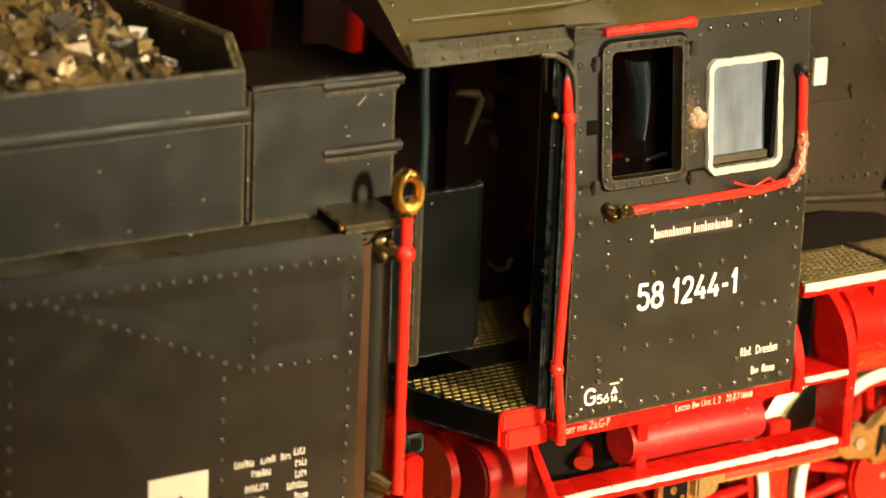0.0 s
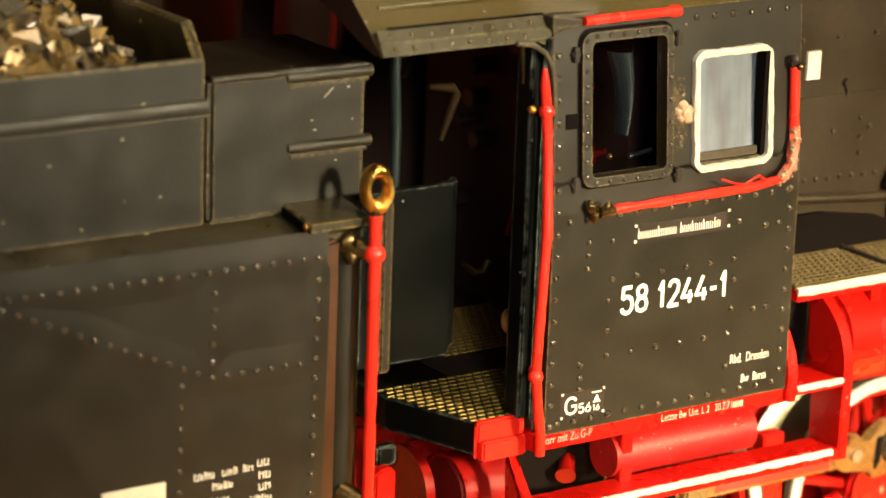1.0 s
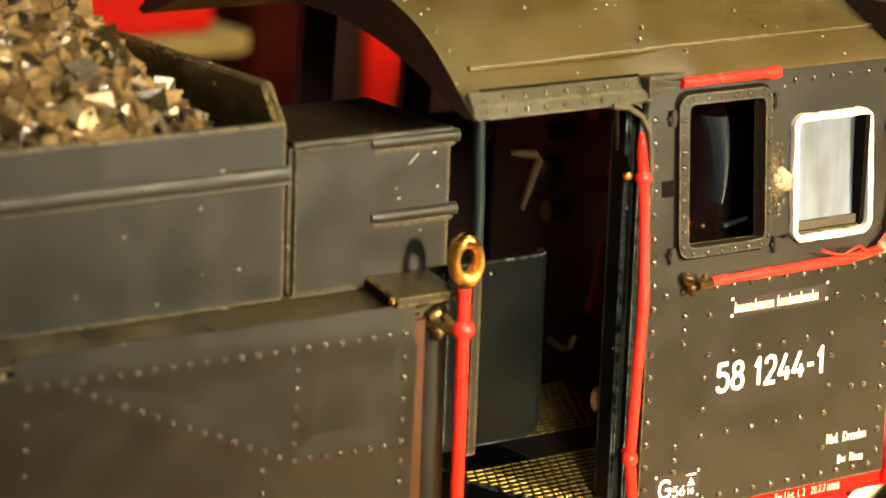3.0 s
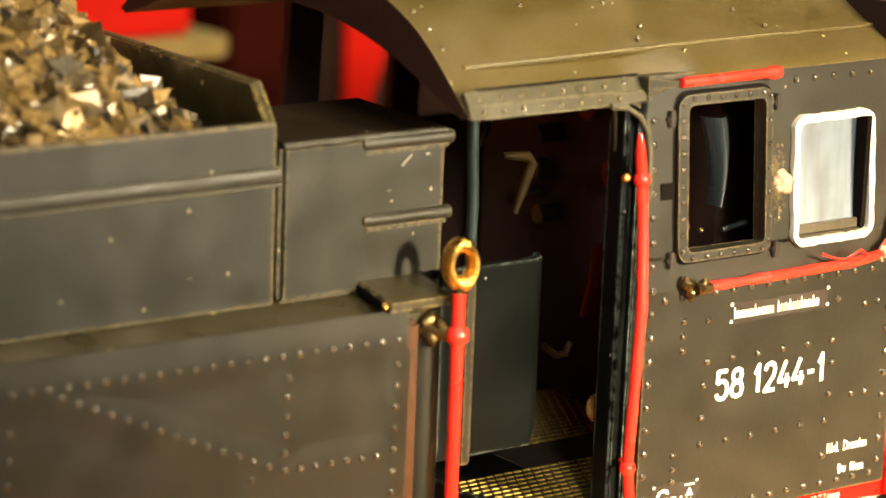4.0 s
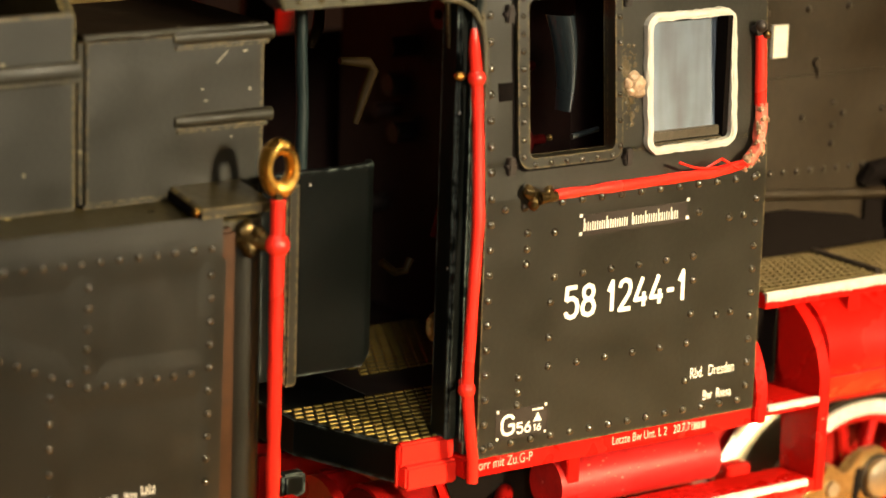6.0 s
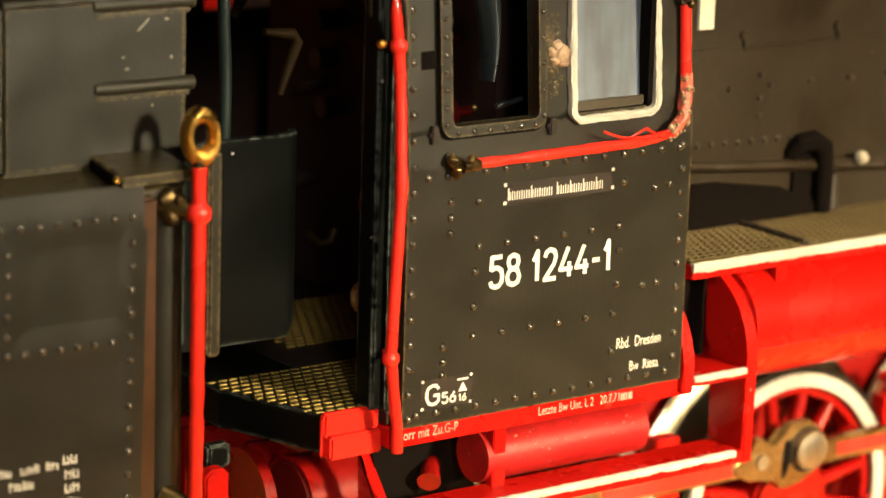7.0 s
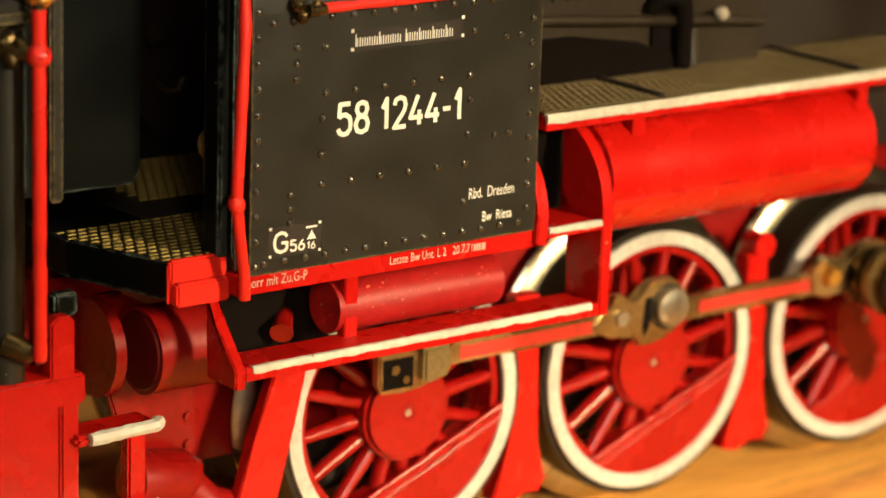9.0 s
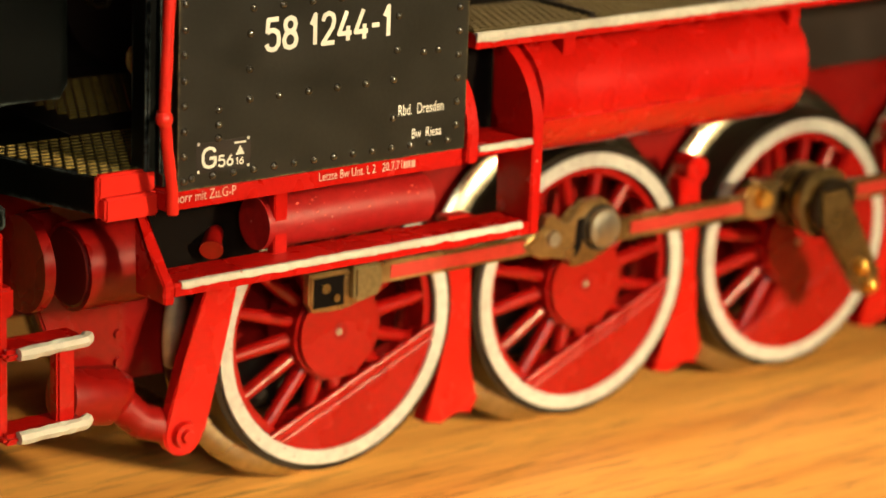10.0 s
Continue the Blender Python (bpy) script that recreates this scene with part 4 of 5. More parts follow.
low = part("lower_step", boxes((-15.0, 7.0, -17.7, -15.2, 15.0, 15.68), bevel=0.06), RED, loco, "long red step board below the cab")
part("white_edge", painted_edge(-14.6, 6.5, -17.7, 15.36, 15.68, 0.3, 17.0), EDGEWHITE, low, "chipped white painted edge")
part("step_hanger", prism([(-15.2, 19.0), (-14.6, 19.0), (-17.75, 15.6), (-17.75, 14.7), (-15.2, 14.7)], "x", -15.6, -15.0, bevel=0.08), RED, loco)
cam.data.dof.focus_object = part("step_hanger", boxes((-0.4, 0.4, 2.2, 2.8, -4.4, -0.6), bevel=0.06), RED, loco, at=(-7.6, -18.1, 19.8))

# air tanks
bm = bmesh.new()
rod(bm, (8.0, -13.4, 21.4), (28.3, -13.4, 21.4), 3.2, n=40)
bmesh.ops.bevel(bm, geom=[e for e in bm.edges if len(e.link_faces) == 2 and e.calc_face_angle() > 1], offset=0.5, segments=3, affect="EDGES")
tank = part("air_tank", bm, RED, loco, "long red air tank under the running board", smooth=True)
part("mould_seam", tube(fine_path([(8.6, -16.52, 20.6), (27.6, -16.52, 20.6)], 2.0), 0.11, n=8), RED, tank, smooth=True)
for x in (10.5, 27.0):
    part("tank_strap", boxes((x, x + 0.8, -15.6, -14.4, 23.6, 25.0)), RED, tank)
bm = bmesh.new()
rod(bm, (-8.3, -14.6, 17.0), (2.0, -14.6, 17.0), 1.35, n=28)
little = part("air_tank", bm, MIDRED, loco, "small dull red tank with chipped paint under the cab", smooth=True)
random.seed(21)
bm = bmesh.new()
for k in range(22):
    u, a = random.random(), radians(random.gauss(28, 13))
    p = (-6.6 + 7.6 * u, -14.6 - 1.37 * math.cos(a), 17.0 + 1.37 * math.sin(a))
    for v in ball(bm, p, 0.025 + 0.04 * random.random(), (1.6, 0.5, 1), n=1):
        v.co += Vector((1, 0, 1)) * 0.06 * noise.noise(v.co * 6)
part("paint_chip", bm, CHIP, little, "pale pink chips in the paint")
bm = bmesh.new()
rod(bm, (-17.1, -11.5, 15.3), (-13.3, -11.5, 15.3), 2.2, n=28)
round_tank = part("air_tank", bm, RECESSRED, loco, "shade-darkened red round tank behind the steps", smooth=True)
part("tank_end", rod(bmesh.new(), (-17.1, -11.5, 15.3), (-17.22, -11.5, 15.3), 2.0, 1.9, n=28), SHADERED, round_tank, "tank end in deep red for its shade", smooth=True)
part("tank_flange", rod(bmesh.new(), (-18.7, -9.6, 15.2), (-18.1, -9.6, 15.2), 2.45, n=28), RECESSRED, loco, "shade-darkened red round flange behind the tank", smooth=True)
# Made-up black plate: shade of the cavity, hides the wheel flange.
part("cavity_shade_plate", boxes((-13.2, -6.2, -12.1, -11.8, 14.2, 19.05), bevel=0.05), SHADEBLACK, loco)
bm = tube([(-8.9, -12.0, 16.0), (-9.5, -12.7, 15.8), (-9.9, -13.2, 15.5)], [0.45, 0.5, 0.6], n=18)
part("pipe_end", bm, RECESSRED, loco, "shade-darkened red open pipe end", smooth=True)

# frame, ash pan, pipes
part("main_frame", boxes((-12, 62, -6.6, -5.8, 7.0, 19.0), (-12, 62, 5.8, 6.6, 7.0, 19.0), (-12, 62, -5.8, 5.8, 15, 19.2)), RECESSRED, loco, "shade-darkened red plate frame behind the wheels")
part("frame_box", boxes((-15.2, -11.6, -8.2, -6.7, 8.0, 13.8), bevel=0.2), RECESSRED, loco)
part("frame_bracket", prism([(-17.7, 17.5), (-16.4, 17.5), (-16.3, 14.5), (-15.6, 12.2), (-14.6, 11.0), (-14.6, 9.5), (-16.6, 10.5), (-17.4, 12.8)], "y", -8.8, -8.2, bevel=0.12), RECESSRED, loco)
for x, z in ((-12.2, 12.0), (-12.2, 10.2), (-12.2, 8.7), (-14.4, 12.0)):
    part("frame_bolt", rod(bmesh.new(), (x, -8.1, z), (x, -8.4, z), 0.26, n=8), RECESSRED, loco)
part("rear_frame", boxes((-20.5, -17.0, -6.5, 6.5, 12.5, 18.5), bevel=0.5), RECESSRED, loco)
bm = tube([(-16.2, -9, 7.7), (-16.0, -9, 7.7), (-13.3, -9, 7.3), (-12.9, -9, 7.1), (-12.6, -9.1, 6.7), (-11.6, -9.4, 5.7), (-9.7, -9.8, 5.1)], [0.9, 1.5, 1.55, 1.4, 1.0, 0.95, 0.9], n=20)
part("drain_pipe", bm, RECESSRED, loco, smooth=True)

part("ash_pan", boxes((-5, 60, -5.4, 5.4, 3.2, 12.0), bevel=0.4), SOOT, loco, "black ash pan between the wheels")


# wheels
def wheel_meshes():
    out = {}
    R = 7.45
    out["white_ring"] = (loop_frame([(6.68 * math.cos(a), 6.68 * math.sin(a)) for a in np.linspace(0, math.tau, 72, endpoint=False)], [(R * math.cos(a), R * math.sin(a)) for a in np.linspace(0, math.tau, 72, endpoint=False)], -0.12, 0.1), RINGWHITE, True)
    ring = lambda r: [(r * math.cos(a), r * math.sin(a)) for a in np.linspace(0, math.tau, 72, endpoint=False)]
    out["tyre"] = (loop_frame(ring(6.6), ring(7.85), 0.1, 2.45), TYRE, True)
    bm = bmesh.new()
    prof = [(6.6, 2.45), (7.9, 2.45), (8.1, 2.5), (8.7, 2.65), (9.0, 2.95), (8.8, 3.3), (6.6, 3.3)]
    rows = [[bm.verts.new((r * math.cos(a), y, r * math.sin(a))) for r, y in prof] for a in np.linspace(0, math.tau, 80, endpoint=False)]
    for i in range(80):
        for j in range(len(prof)):
            bm.faces.new((rows[i][j], rows[(i + 1) % 80][j], rows[(i + 1) % 80][(j + 1) % len(prof)], rows[i][(j + 1) % len(prof)]))
    out["flange"] = (bm, FLANGE, True)
    bm = bmesh.new()
    rod(bm, (0, 2.4, 0), (0, -0.1, 0), 2.75, n=40)
    rod(bm, (0, 0.4, 0), (0, -0.4, 0), 2.3, n=40)
    out["hub"] = (bm, WHEELRED, True)
    bm = bmesh.new()
    rod(bm, (-0.12, 0, 0.0), (-0.12, -0.5, 0.0), 0.26, 0.2, n=14)
    out["axle_end"] = (bm, STEEL, True)
    out["axle_socket"] = (rod(bmesh.new(), (0, 0, 0), (0, -0.43, 0), 0.46, n=20), RECESSRED, True)
    out["rim"] = (loop_frame(ring(6.15), ring(6.72), 0.35, 1.9), WHEELRED, True)
    out["hub_rim"] = (loop_frame(ring(2.3), ring(2.55), -0.42, 0.0), WHEELRED, True)
    d, r, a0 = 0.6, 6.75, radians(-35)
    half = math.acos(d / r)
    out["large_counterweight"] = (prism([(r * math.cos(a0 + t), r * math.sin(a0 + t)) for t in np.linspace(-half, half, 33)], "y", -0.05, 1.4, bevel=0.12), WHEELRED, True)
    bm = bmesh.new()
    rod(bm, (1.9, 0.8, 0), (6.9, 0.8, 0), 0.46, 0.31, n=12)
    for v in bm.verts:
        v.co.y = 0.8 + (v.co.y - 0.8) * 1.25
    out["spoke"] = (bm, WHEELRED, True)
    # counterweight: the piece of the disc beyond a chord
    d, r, a0 = 3.35, 6.8, radians(-67)
    half = math.acos(d / r)
    out["counterweight"] = (prism([(r * math.cos(a0 + t), r * math.sin(a0 + t)) for t in np.linspace(-half, half, 25)], "y", 0.05, 1.4, bevel=0.1), WHEELRED, True)
    d2 = 3.4
    w = math.sqrt(r * r - d2 * d2)
    c, s = math.cos(a0), math.sin(a0)
    lip = [(d2 * c - u * s, d2 * s + u * c) for u in (-w, w)]
    out["counterweight_lip"] = (rod(bmesh.new(), (lip[0][0], 0.1, lip[0][1]), (lip[1][0], 0.1, lip[1][1]), 0.2, n=10), WHEELRED, True)
    d3 = 4.0
    w = math.sqrt(r * r - d3 * d3)
    lip = [(d3 * c - u * s, d3 * s + u * c) for u in (-w, w)]
    out["counterweight_rib"] = (rod(bmesh.new(), (lip[0][0], 0.1, lip[0][1]), (lip[1][0], 0.1, lip[1][1]), 0.16, n=10), WHEELRED, True)
    out["crank_boss"] = (rod(bmesh.new(), (0, 1.2, 3.3), (0, -0.7, 3.3), 1.1, n=24), WHEELRED, True)
    return out


WM = {}
for key, (bm, mat, sm) in wheel_meshes().items():
    bmesh.ops.recalc_face_normals(bm, faces=bm.faces)
    bmesh.ops.scale(bm, vec=(MM, MM, MM), verts=bm.verts)
    me = bpy.data.meshes.new(key)
    bm.to_mesh(me)
    bm.free()
    me.polygons.foreach_set("use_smooth", [True] * len(me.polygons))
    me.set_sharp_from_angle(angle=radians(38))
    me.materials.append(mat)
    WM[key] = me


def wheel(x, y, turn, flip=False):
    w = part("wheel", WM["hub"], None, loco, "red spoked driving wheel with white tyre ring", at=(x, y, 9.0))
    if flip:
        w.rotation_euler.z = math.pi
    for key in ("white_ring", "rim", "tyre", "flange", "axle_end", "axle_socket", "hub_rim", "counterweight", "counterweight_lip", "counterweight_rib", "crank_boss"):
        part(key, WM[key], None, w, at=(x, y, 9.0))
    for k in range(16):
        s = part("spoke", WM["spoke"], None, w, at=(x, y, 9.0))
        s.rotation_euler.y = -(turn + k * math.tau / 16)
    return w


for k, x in enumerate((0.0, 17.2, 34.0, 51.0)):
    w = wheel(x, -10.4, 0.12 + 0.05 * k)
    if k == 2:
        part("large_counterweight", WM["large_counterweight"], None, w, at=(x, -10.4, 9.0))
    wheel(x, 10.4, 0.3, True)
    bm = rod(bmesh.new(), (x, -8, 9), (x, 8, 9), 1.2)
    part("axle", bm, TYRE, loco, smooth=True)

# coupling rods and crank pins
YR = -12.4
rods = part("coupling_rod", boxes((0.3, 11.5, YR - 0.25, YR + 0.25, 11.9, 13.05), (16.5, 29.0, YR - 0.25, YR + 0.25, 11.8, 13.15), bevel=0.08), BRONZE, loco, "bronze-coloured coupling rod with red fluting")
part("fluting", boxes((1.8, 10.9, YR - 0.3, YR - 0.2, 12.12, 12.84)), FLUTERED, rods)
part("fluting", boxes((18.6, 28.4, YR - 0.3, YR - 0.2, 12.14, 12.84)), FLUTERED, rods)
end = [(10.7, 12.6), (11.4, 13.1), (12.2, 13.5), (12.4, 14.0), (13.0, 14.0), (13.3, 13.4), (13.9, 13.4), (14.6, 14.0), (15.0, 14.5), (16.2, 14.6), (17.0, 14.1), (17.6, 13.4), (17.9, 12.6), (17.5, 11.9), (16.6, 11.4), (15.6, 11.2), (15.0, 10.9), (14.3, 10.9), (13.9, 11.6), (13.0, 11.6), (12.0, 11.7), (11.2, 12.1)]
part("rod_end", prism(end, "y", YR - 0.5, YR + 0.3, bevel=0.12), BRONZE, rods, "shaped bronze rod end", smooth=True)
part("slot", prism([(14.45, 13.6), (14.8, 13.7), (14.95, 13.0), (14.75, 12.0), (14.4, 11.5), (14.3, 12.4)], "y", YR - 0.56, YR - 0.4), SHADEBLACK, rods)
bm = rod(bmesh.new(), (16.1, YR - 0.3, 12.95), (16.1, YR - 0.95, 12.95), 1.15, 1.1, n=24)
ball(bm, (16.1, YR - 0.9, 12.95), 1.05, (1, 0.12, 1))
part("pin_gap", rod(bmesh.new(), (16.1, YR - 0.3, 12.95), (16.1, YR - 0.58, 12.95), 1.3, n=24), TYRE, rods, smooth=True)
part("crank_pin", bm, STEEL, rods, "round steel crank pin", smooth=True)
bm = rod(bmesh.new(), (12.7, YR - 0.3, 12.75), (12.7, YR - 0.75, 12.75), 0.5, 0.42, n=12)
part("knuckle_pin", bm, STEEL, rods, smooth=True)
fork = [(-3.5, 13.1), (0.9, 13.1), (0.9, 12.0), (0.1, 11.3), (-0.8, 11.0), (-1.4, 11.0), (-2.2, 10.95), (-3.2, 11.0), (-3.5, 11.5)]
part("rod_end", prism(fork, "y", YR - 0.4, YR + 0.3, bevel=0.12), BRONZE, rods, smooth=True)
part("slot", boxes((-3.25, -1.35, YR - 0.45, YR - 0.3, 11.25, 12.85)), SHADEBLACK, rods)
for x, z, r in ((-2.6, 12.3, 0.28), (-1.9, 11.7, 0.22)):
    part("slot_bolt", rod(bmesh.new(), (x, YR - 0.3, z), (x, YR - 0.62, z), r, n=10), OLDBRONZE, rods, smooth=True)
part("rod_boss", prism([(-0.95, 13.3), (0.6, 13.3), (0.85, 12.9), (0.85, 12.0), (0.6, 11.6), (-0.5, 11.35), (-0.95, 11.6)], "y", YR - 0.9, YR, bevel=0.15), BRASSY, rods, "worn bright rod bearing block")
# main crank with its stacked bearings on the third wheel
crank = part("main_crank", rod(bmesh.new(), (31.9, YR + 1.0, 12.6), (31.9, YR - 2.6, 12.6), 1.5, n=24), OLDBRONZE, loco, "dark bronze main crank bearing", smooth=True)
for dy, r in ((0.0, 2.0), (0.9, 1.7), (1.8, 2.1), (2.6, 1.6)):
    part("bearing_ring", rod(bmesh.new(), (31.9, YR - dy, 12.6), (31.9, YR - dy - 0.5, 12.6), r, n=24), (BRONZE if dy < 1 else OLDBRONZE) if r > 1.8 else TYRE, crank, smooth=True)
part("rod_end", prism(round_rect(27.2, 30.5, 11.7, 13.9, 0.9), "y", YR - 0.5, YR + 0.3, bevel=0.1), BRONZE, crank, smooth=True)
part("end_pin", rod(bmesh.new(), (28.5, YR - 0.4, 12.9), (28.5, YR - 1.0, 12.9), 0.6, 0.5, n=14), GOLD, crank, smooth=True)
part("return_crank", prism([(30.7, 13.6), (32.7, 13.6), (36.0, 8.2), (36.1, 7.2), (35.3, 6.6), (34.3, 7.0), (30.8, 11.6)], "y", YR - 3.2, YR - 2.6, bevel=0.1), OLDBRONZE, crank, "dark bronze return crank arm")
for x, z in ((35.2, 7.4), (34.4, 8.6)):
    bm = bmesh.new()
    ball(bm, (x, YR - 3.3, z), 0.55)
    part("crank_bolt", bm, GOLD, crank, smooth=True)
part("connecting_rod", boxes((33, 60, YR - 1.3, YR - 0.8, 12.0, 13.3), bevel=0.1), BRONZE, crank)
part("fluting", boxes((35.5, 58, YR - 1.36, YR - 1.2, 12.3, 13.0)), FLUTERED, crank)

# brake hangers between the wheels
bolt = rod(bmesh.new(), (-9.7, -10.5, 5.0), (-9.7, -10.95, 5.0), 0.75, 0.65, n=18)
rod(bolt, (-9.7, -10.9, 5.0), (-9.7, -11.2, 5.0), 0.38, 0.33, n=14)
part("hanger_bolt", bolt, RED, loco, smooth=True)
part("brake_hanger", prism([(-8.1, 13.5), (-6.2, 13.5), (-7.2, 9.5)] + [(-9.65 + 1.2 * math.cos(radians(a)), 5.0 + 1.2 * math.sin(radians(a))) for a in range(5, -196, -20)] + [(-9.7, 9.0)], "y", -10.6, -9.8, bevel=0.1), RED, loco, "red brake hanger arm with a bolt")
for k in range(3):
    x = 17.0 * k + 8.4
    if k:
        part("hanger_pivot", rod(bmesh.new(), (x + 0.4, -10.3, 14.4), (x + 0.4, -9.0, 14.4), 0.8, n=18), RED, loco, smooth=True)
    part("brake_hanger", prism([(x - 0.8, 14), (x + 0.8, 14), (x + 0.9, 5.5), (x + 1.7, 3.2), (x + 1.2, 2.5), (x + 0.2, 2.8), (x - 0.8, 2.2), (x - 2.0, 2.5), (x - 0.9, 6.0)], "y", -10.2, -9.0, bevel=0.1), RED, loco)

# ---- the tender ----
tender = thing("model_tender", (-45, 0, 0), "black model tender heaped with coal, red frame below", "model train")
TS = -14.6
side = part("tank_side", boxes((-75, -27.45, TS, -14.4, 14.0, 32.1), bevel=0.07), BLACK, tender, "black riveted tank side with white print")
rv = line((-48.5, 0, 31.55), (-27.8, 0, 31.35), 23) + line((-27.8, 0, 30.15), (-28.08, 0, 16.1), 14)
rv += line((-34.02, 0, 30.3), (-34.15, 0, 26.6), 5) + line((-34.1, 0, 25.75), (-28.85, 0, 25.68), 7) + line((-46.0, 0, 31.05), (-35.0, 0, 26.1), 14)
rv += line((-35.93, 0, 25.55), (-36.08, 0, 16.2), 9) + line((-48.6, 0, 29.75), (-48.95, 0, 16.5), 12)
rivets([(x, TS - 0.08, z) for x, _, z in rv], side, DULL_RIVET)


def ridge(a, b, wide=2.2, high=0.06):
    """A low rounded swelling of the sheet along a row of rivets."""
    a, b = Vector((a[0], 0, a[1])), Vector((b[0], 0, b[1]))
    way = (b - a).normalized()
    a, b = a - way * 0.6, b + way * 0.6
    across = Vector((-way.z, 0, way.x))
    bm = bmesh.new()
    rows = [[bm.verts.new(p + across * (u * wide) + Vector((0, TS + 0.01 - high * (1 - (2 * u) ** 2) ** 2, 0))) for u in np.linspace(-0.5, 0.5, 9)] for p in (a, a.lerp(b, 0.5), b)]
    for p, q in zip(rows, rows[1:]):
        for k in range(8):
            bm.faces.new((p[k], q[k], q[k + 1], p[k + 1]))
    for f in bm.faces:
        f.normal_update()
    return bm


for a, b in (((-48.5, 31.55), (-27.8, 31.35)), ((-27.8, 30.15), (-28.08, 16.1)), ((-34.02, 30.3), (-34.15, 26.6)), ((-35, 25.8), (-28.85, 25.68)), ((-46, 31.05), (-35.0, 26.1)), ((-35.93, 25.55), (-36.08, 16.2)), ((-48.6, 29.75), (-48.95, 16.5))):
    part("rivet_seam", ridge(a, b, 1.6 if a[0] == -27.8 else 2.9), BLACK, side, smooth=True)
part("corner_strip", boxes((-27.44, -26.4, -14.54, -13.4, 14.2, 32.1), bevel=0.2), BROWN, tender, "bare red-brown corner strip")
part("front_column", prism(round_rect(-26.4, -24.5, -14.15, -11.5, 0.9, n=7), "z", 15.4, 32.3), BLACK, tender, smooth=True)
bm = prism([(-24.6, -13.7), (-18.9, -13.7), (-18.3, -13.4), (-17.9, -12.6), (-18.2, -12.5), (-18.6, -13.1), (-19.1, -13.3), (-24.6, -13.3)], "z", 24.35, 34.1, bevel=0.04)
for v in bm.verts:
    if v.co.z < 25:
        v.co.z += max(0.0, v.co.x + 18.9) * 0.9
part("front_sheet", bm, BLUEBLACK, tender, "smooth blue-black front sheet with a curled edge", smooth=True)
part("sheet_flange", boxes((-23.4, -22.7, -14.0, -13.72, 24.0, 33.7), bevel=0.12), BLACK, tender, "narrow black flange beside the front sheet")
part("front_bulkhead", boxes((-24.6, -23.6, -11.0, 11.0, 15.5, 34.5)), DARK, tender)
part("tank_body", boxes((-75, -26.9, -14.4, -11.4, 14.0, 31.6)), SOOT, tender)
part("tank_deck", prism([(-13.95, 31.6), (-13.95, 32.28), (-13.85, 32.38), (-11.5, 33.05), (-11.5, 31.6)], "x", -75, -24.8, bevel=0.04), DECK, tender, "dusty olive-black sloping tank deck")
part("tank_deck", boxes((-75, -24, -11.5, 11.5, 31.8, 32.6)), BLACK, tender)
wall = part("bunker_side", boxes((-75, -33.1, -11.7, -11.1, 33.0, 41.9), bevel=0.1), BLACK, tender, "black coal bunker side")
part("bunker_bead", prism([(-11.65, 38.95), (-11.95, 39.05), (-12.02, 39.2), (-12.02, 39.5), (-11.95, 39.68), (-11.65, 39.8)], "x", -75, -33.0), RIB, wall, smooth=True)
part("bead_lip", tube(fine_path([(-75, -12.05, 38.95), (-33.0, -12.05, 38.95)], 2.0), 0.09, n=8), RIB, wall, smooth=True)
part("bunker_side", boxes((-75, -33.1, 11.1, 11.7, 33.0, 42.0), bevel=0.1), BLACK, tender)
cabin = part("tool_box", boxes((-32.9, -23.35, -11.9, -4.0, 33.0, 40.8), bevel=0.25), BLACK, tender, "black toolbox with two ribs")
for z, x0 in ((40.42, -28.3), (36.62, -28.2)):
    pts = fine_path([(x0, -11.85, z + 0.03), (-23.1, -11.85, z)], 0.4)
    part("rib_step", boxes((x0 + 0.1, -23.3, -12.02, -11.8, z - 0.52, z - 0.3), bevel=0.05), BLACK, cabin)
    part("rib", tube(pts, [min(0.33, 0.24 + 0.09 * k) for k in range(len(pts))], n=14, wobble=0.05), RIB, cabin, smooth=True)
part("lid", boxes((-32.85, -23.4, -11.8, -4.05, 40.7, 40.9), bevel=0.06), DIMTOP, cabin, "toolbox top, dark brown for the little light it gets")
part("top_bead", tube(fine_path([(-32.8, -11.85, 40.75), (-23.4, -11.85, 40.72)], 0.4), 0.16, n=10, wobble=0.15), RIB, cabin, smooth=True)
bm = boxes((-24.6, -24.42, -11.95, -11.9, 39.6, 39.67), (-25.25, -25.18, -11.95, -11.9, 35.66, 35.77), (-24.3, -24.22, -11.97, -11.9, 37.8, 37.95), (-26.66, -26.5, -11.97, -11.9, 37.46, 37.52), (-26.8, -26.72, -11.97, -11.9, 38.0, 38.06))
bm = prism([(-26.03, 39.16), (-25.5, 39.62), (-25.46, 39.72), (-25.98, 39.26)], "y", -11.97, -11.9, bm=bm)
part("paint_chip", bm, DUSTY, cabin, "tiny pale scratches and chips")
part("cab_pipe", tube([(-19.7, -9.0, 42.5), (-19.65, -9.0, 39.0), (-19.5, -9.0, 36.0), (-19.55, -9.0, 32.0)], 0.3), TEAL, tender, "thin teal-black pipe", smooth=True)
# Black sliver on the flap's end face stands in for its shade.
part("flap_end_shade", prism([(-14.7, 32.72), (-14.7, 33.02), (-11.85, 33.5), (-11.85, 33.1)], "x", -28.46, -28.3), SHADEBLACK, tender)
bm = bmesh.new()
for v in ball(bm, (-28.5, -14.5, 33.05), 0.2):
    v.co += Vector((1, 1, 1)) * 0.1 * noise.noise(v.co * 4)
part("brass_bit", bm, GOLD, tender, "bare brass corner", smooth=True)
part("side_flap", prism([(-14.75, 32.75), (-14.75, 33.2), (-11.8, 33.7), (-11.8, 33.2)], "x", -28.4, -24.7, bevel=0.08), DECK, tender)

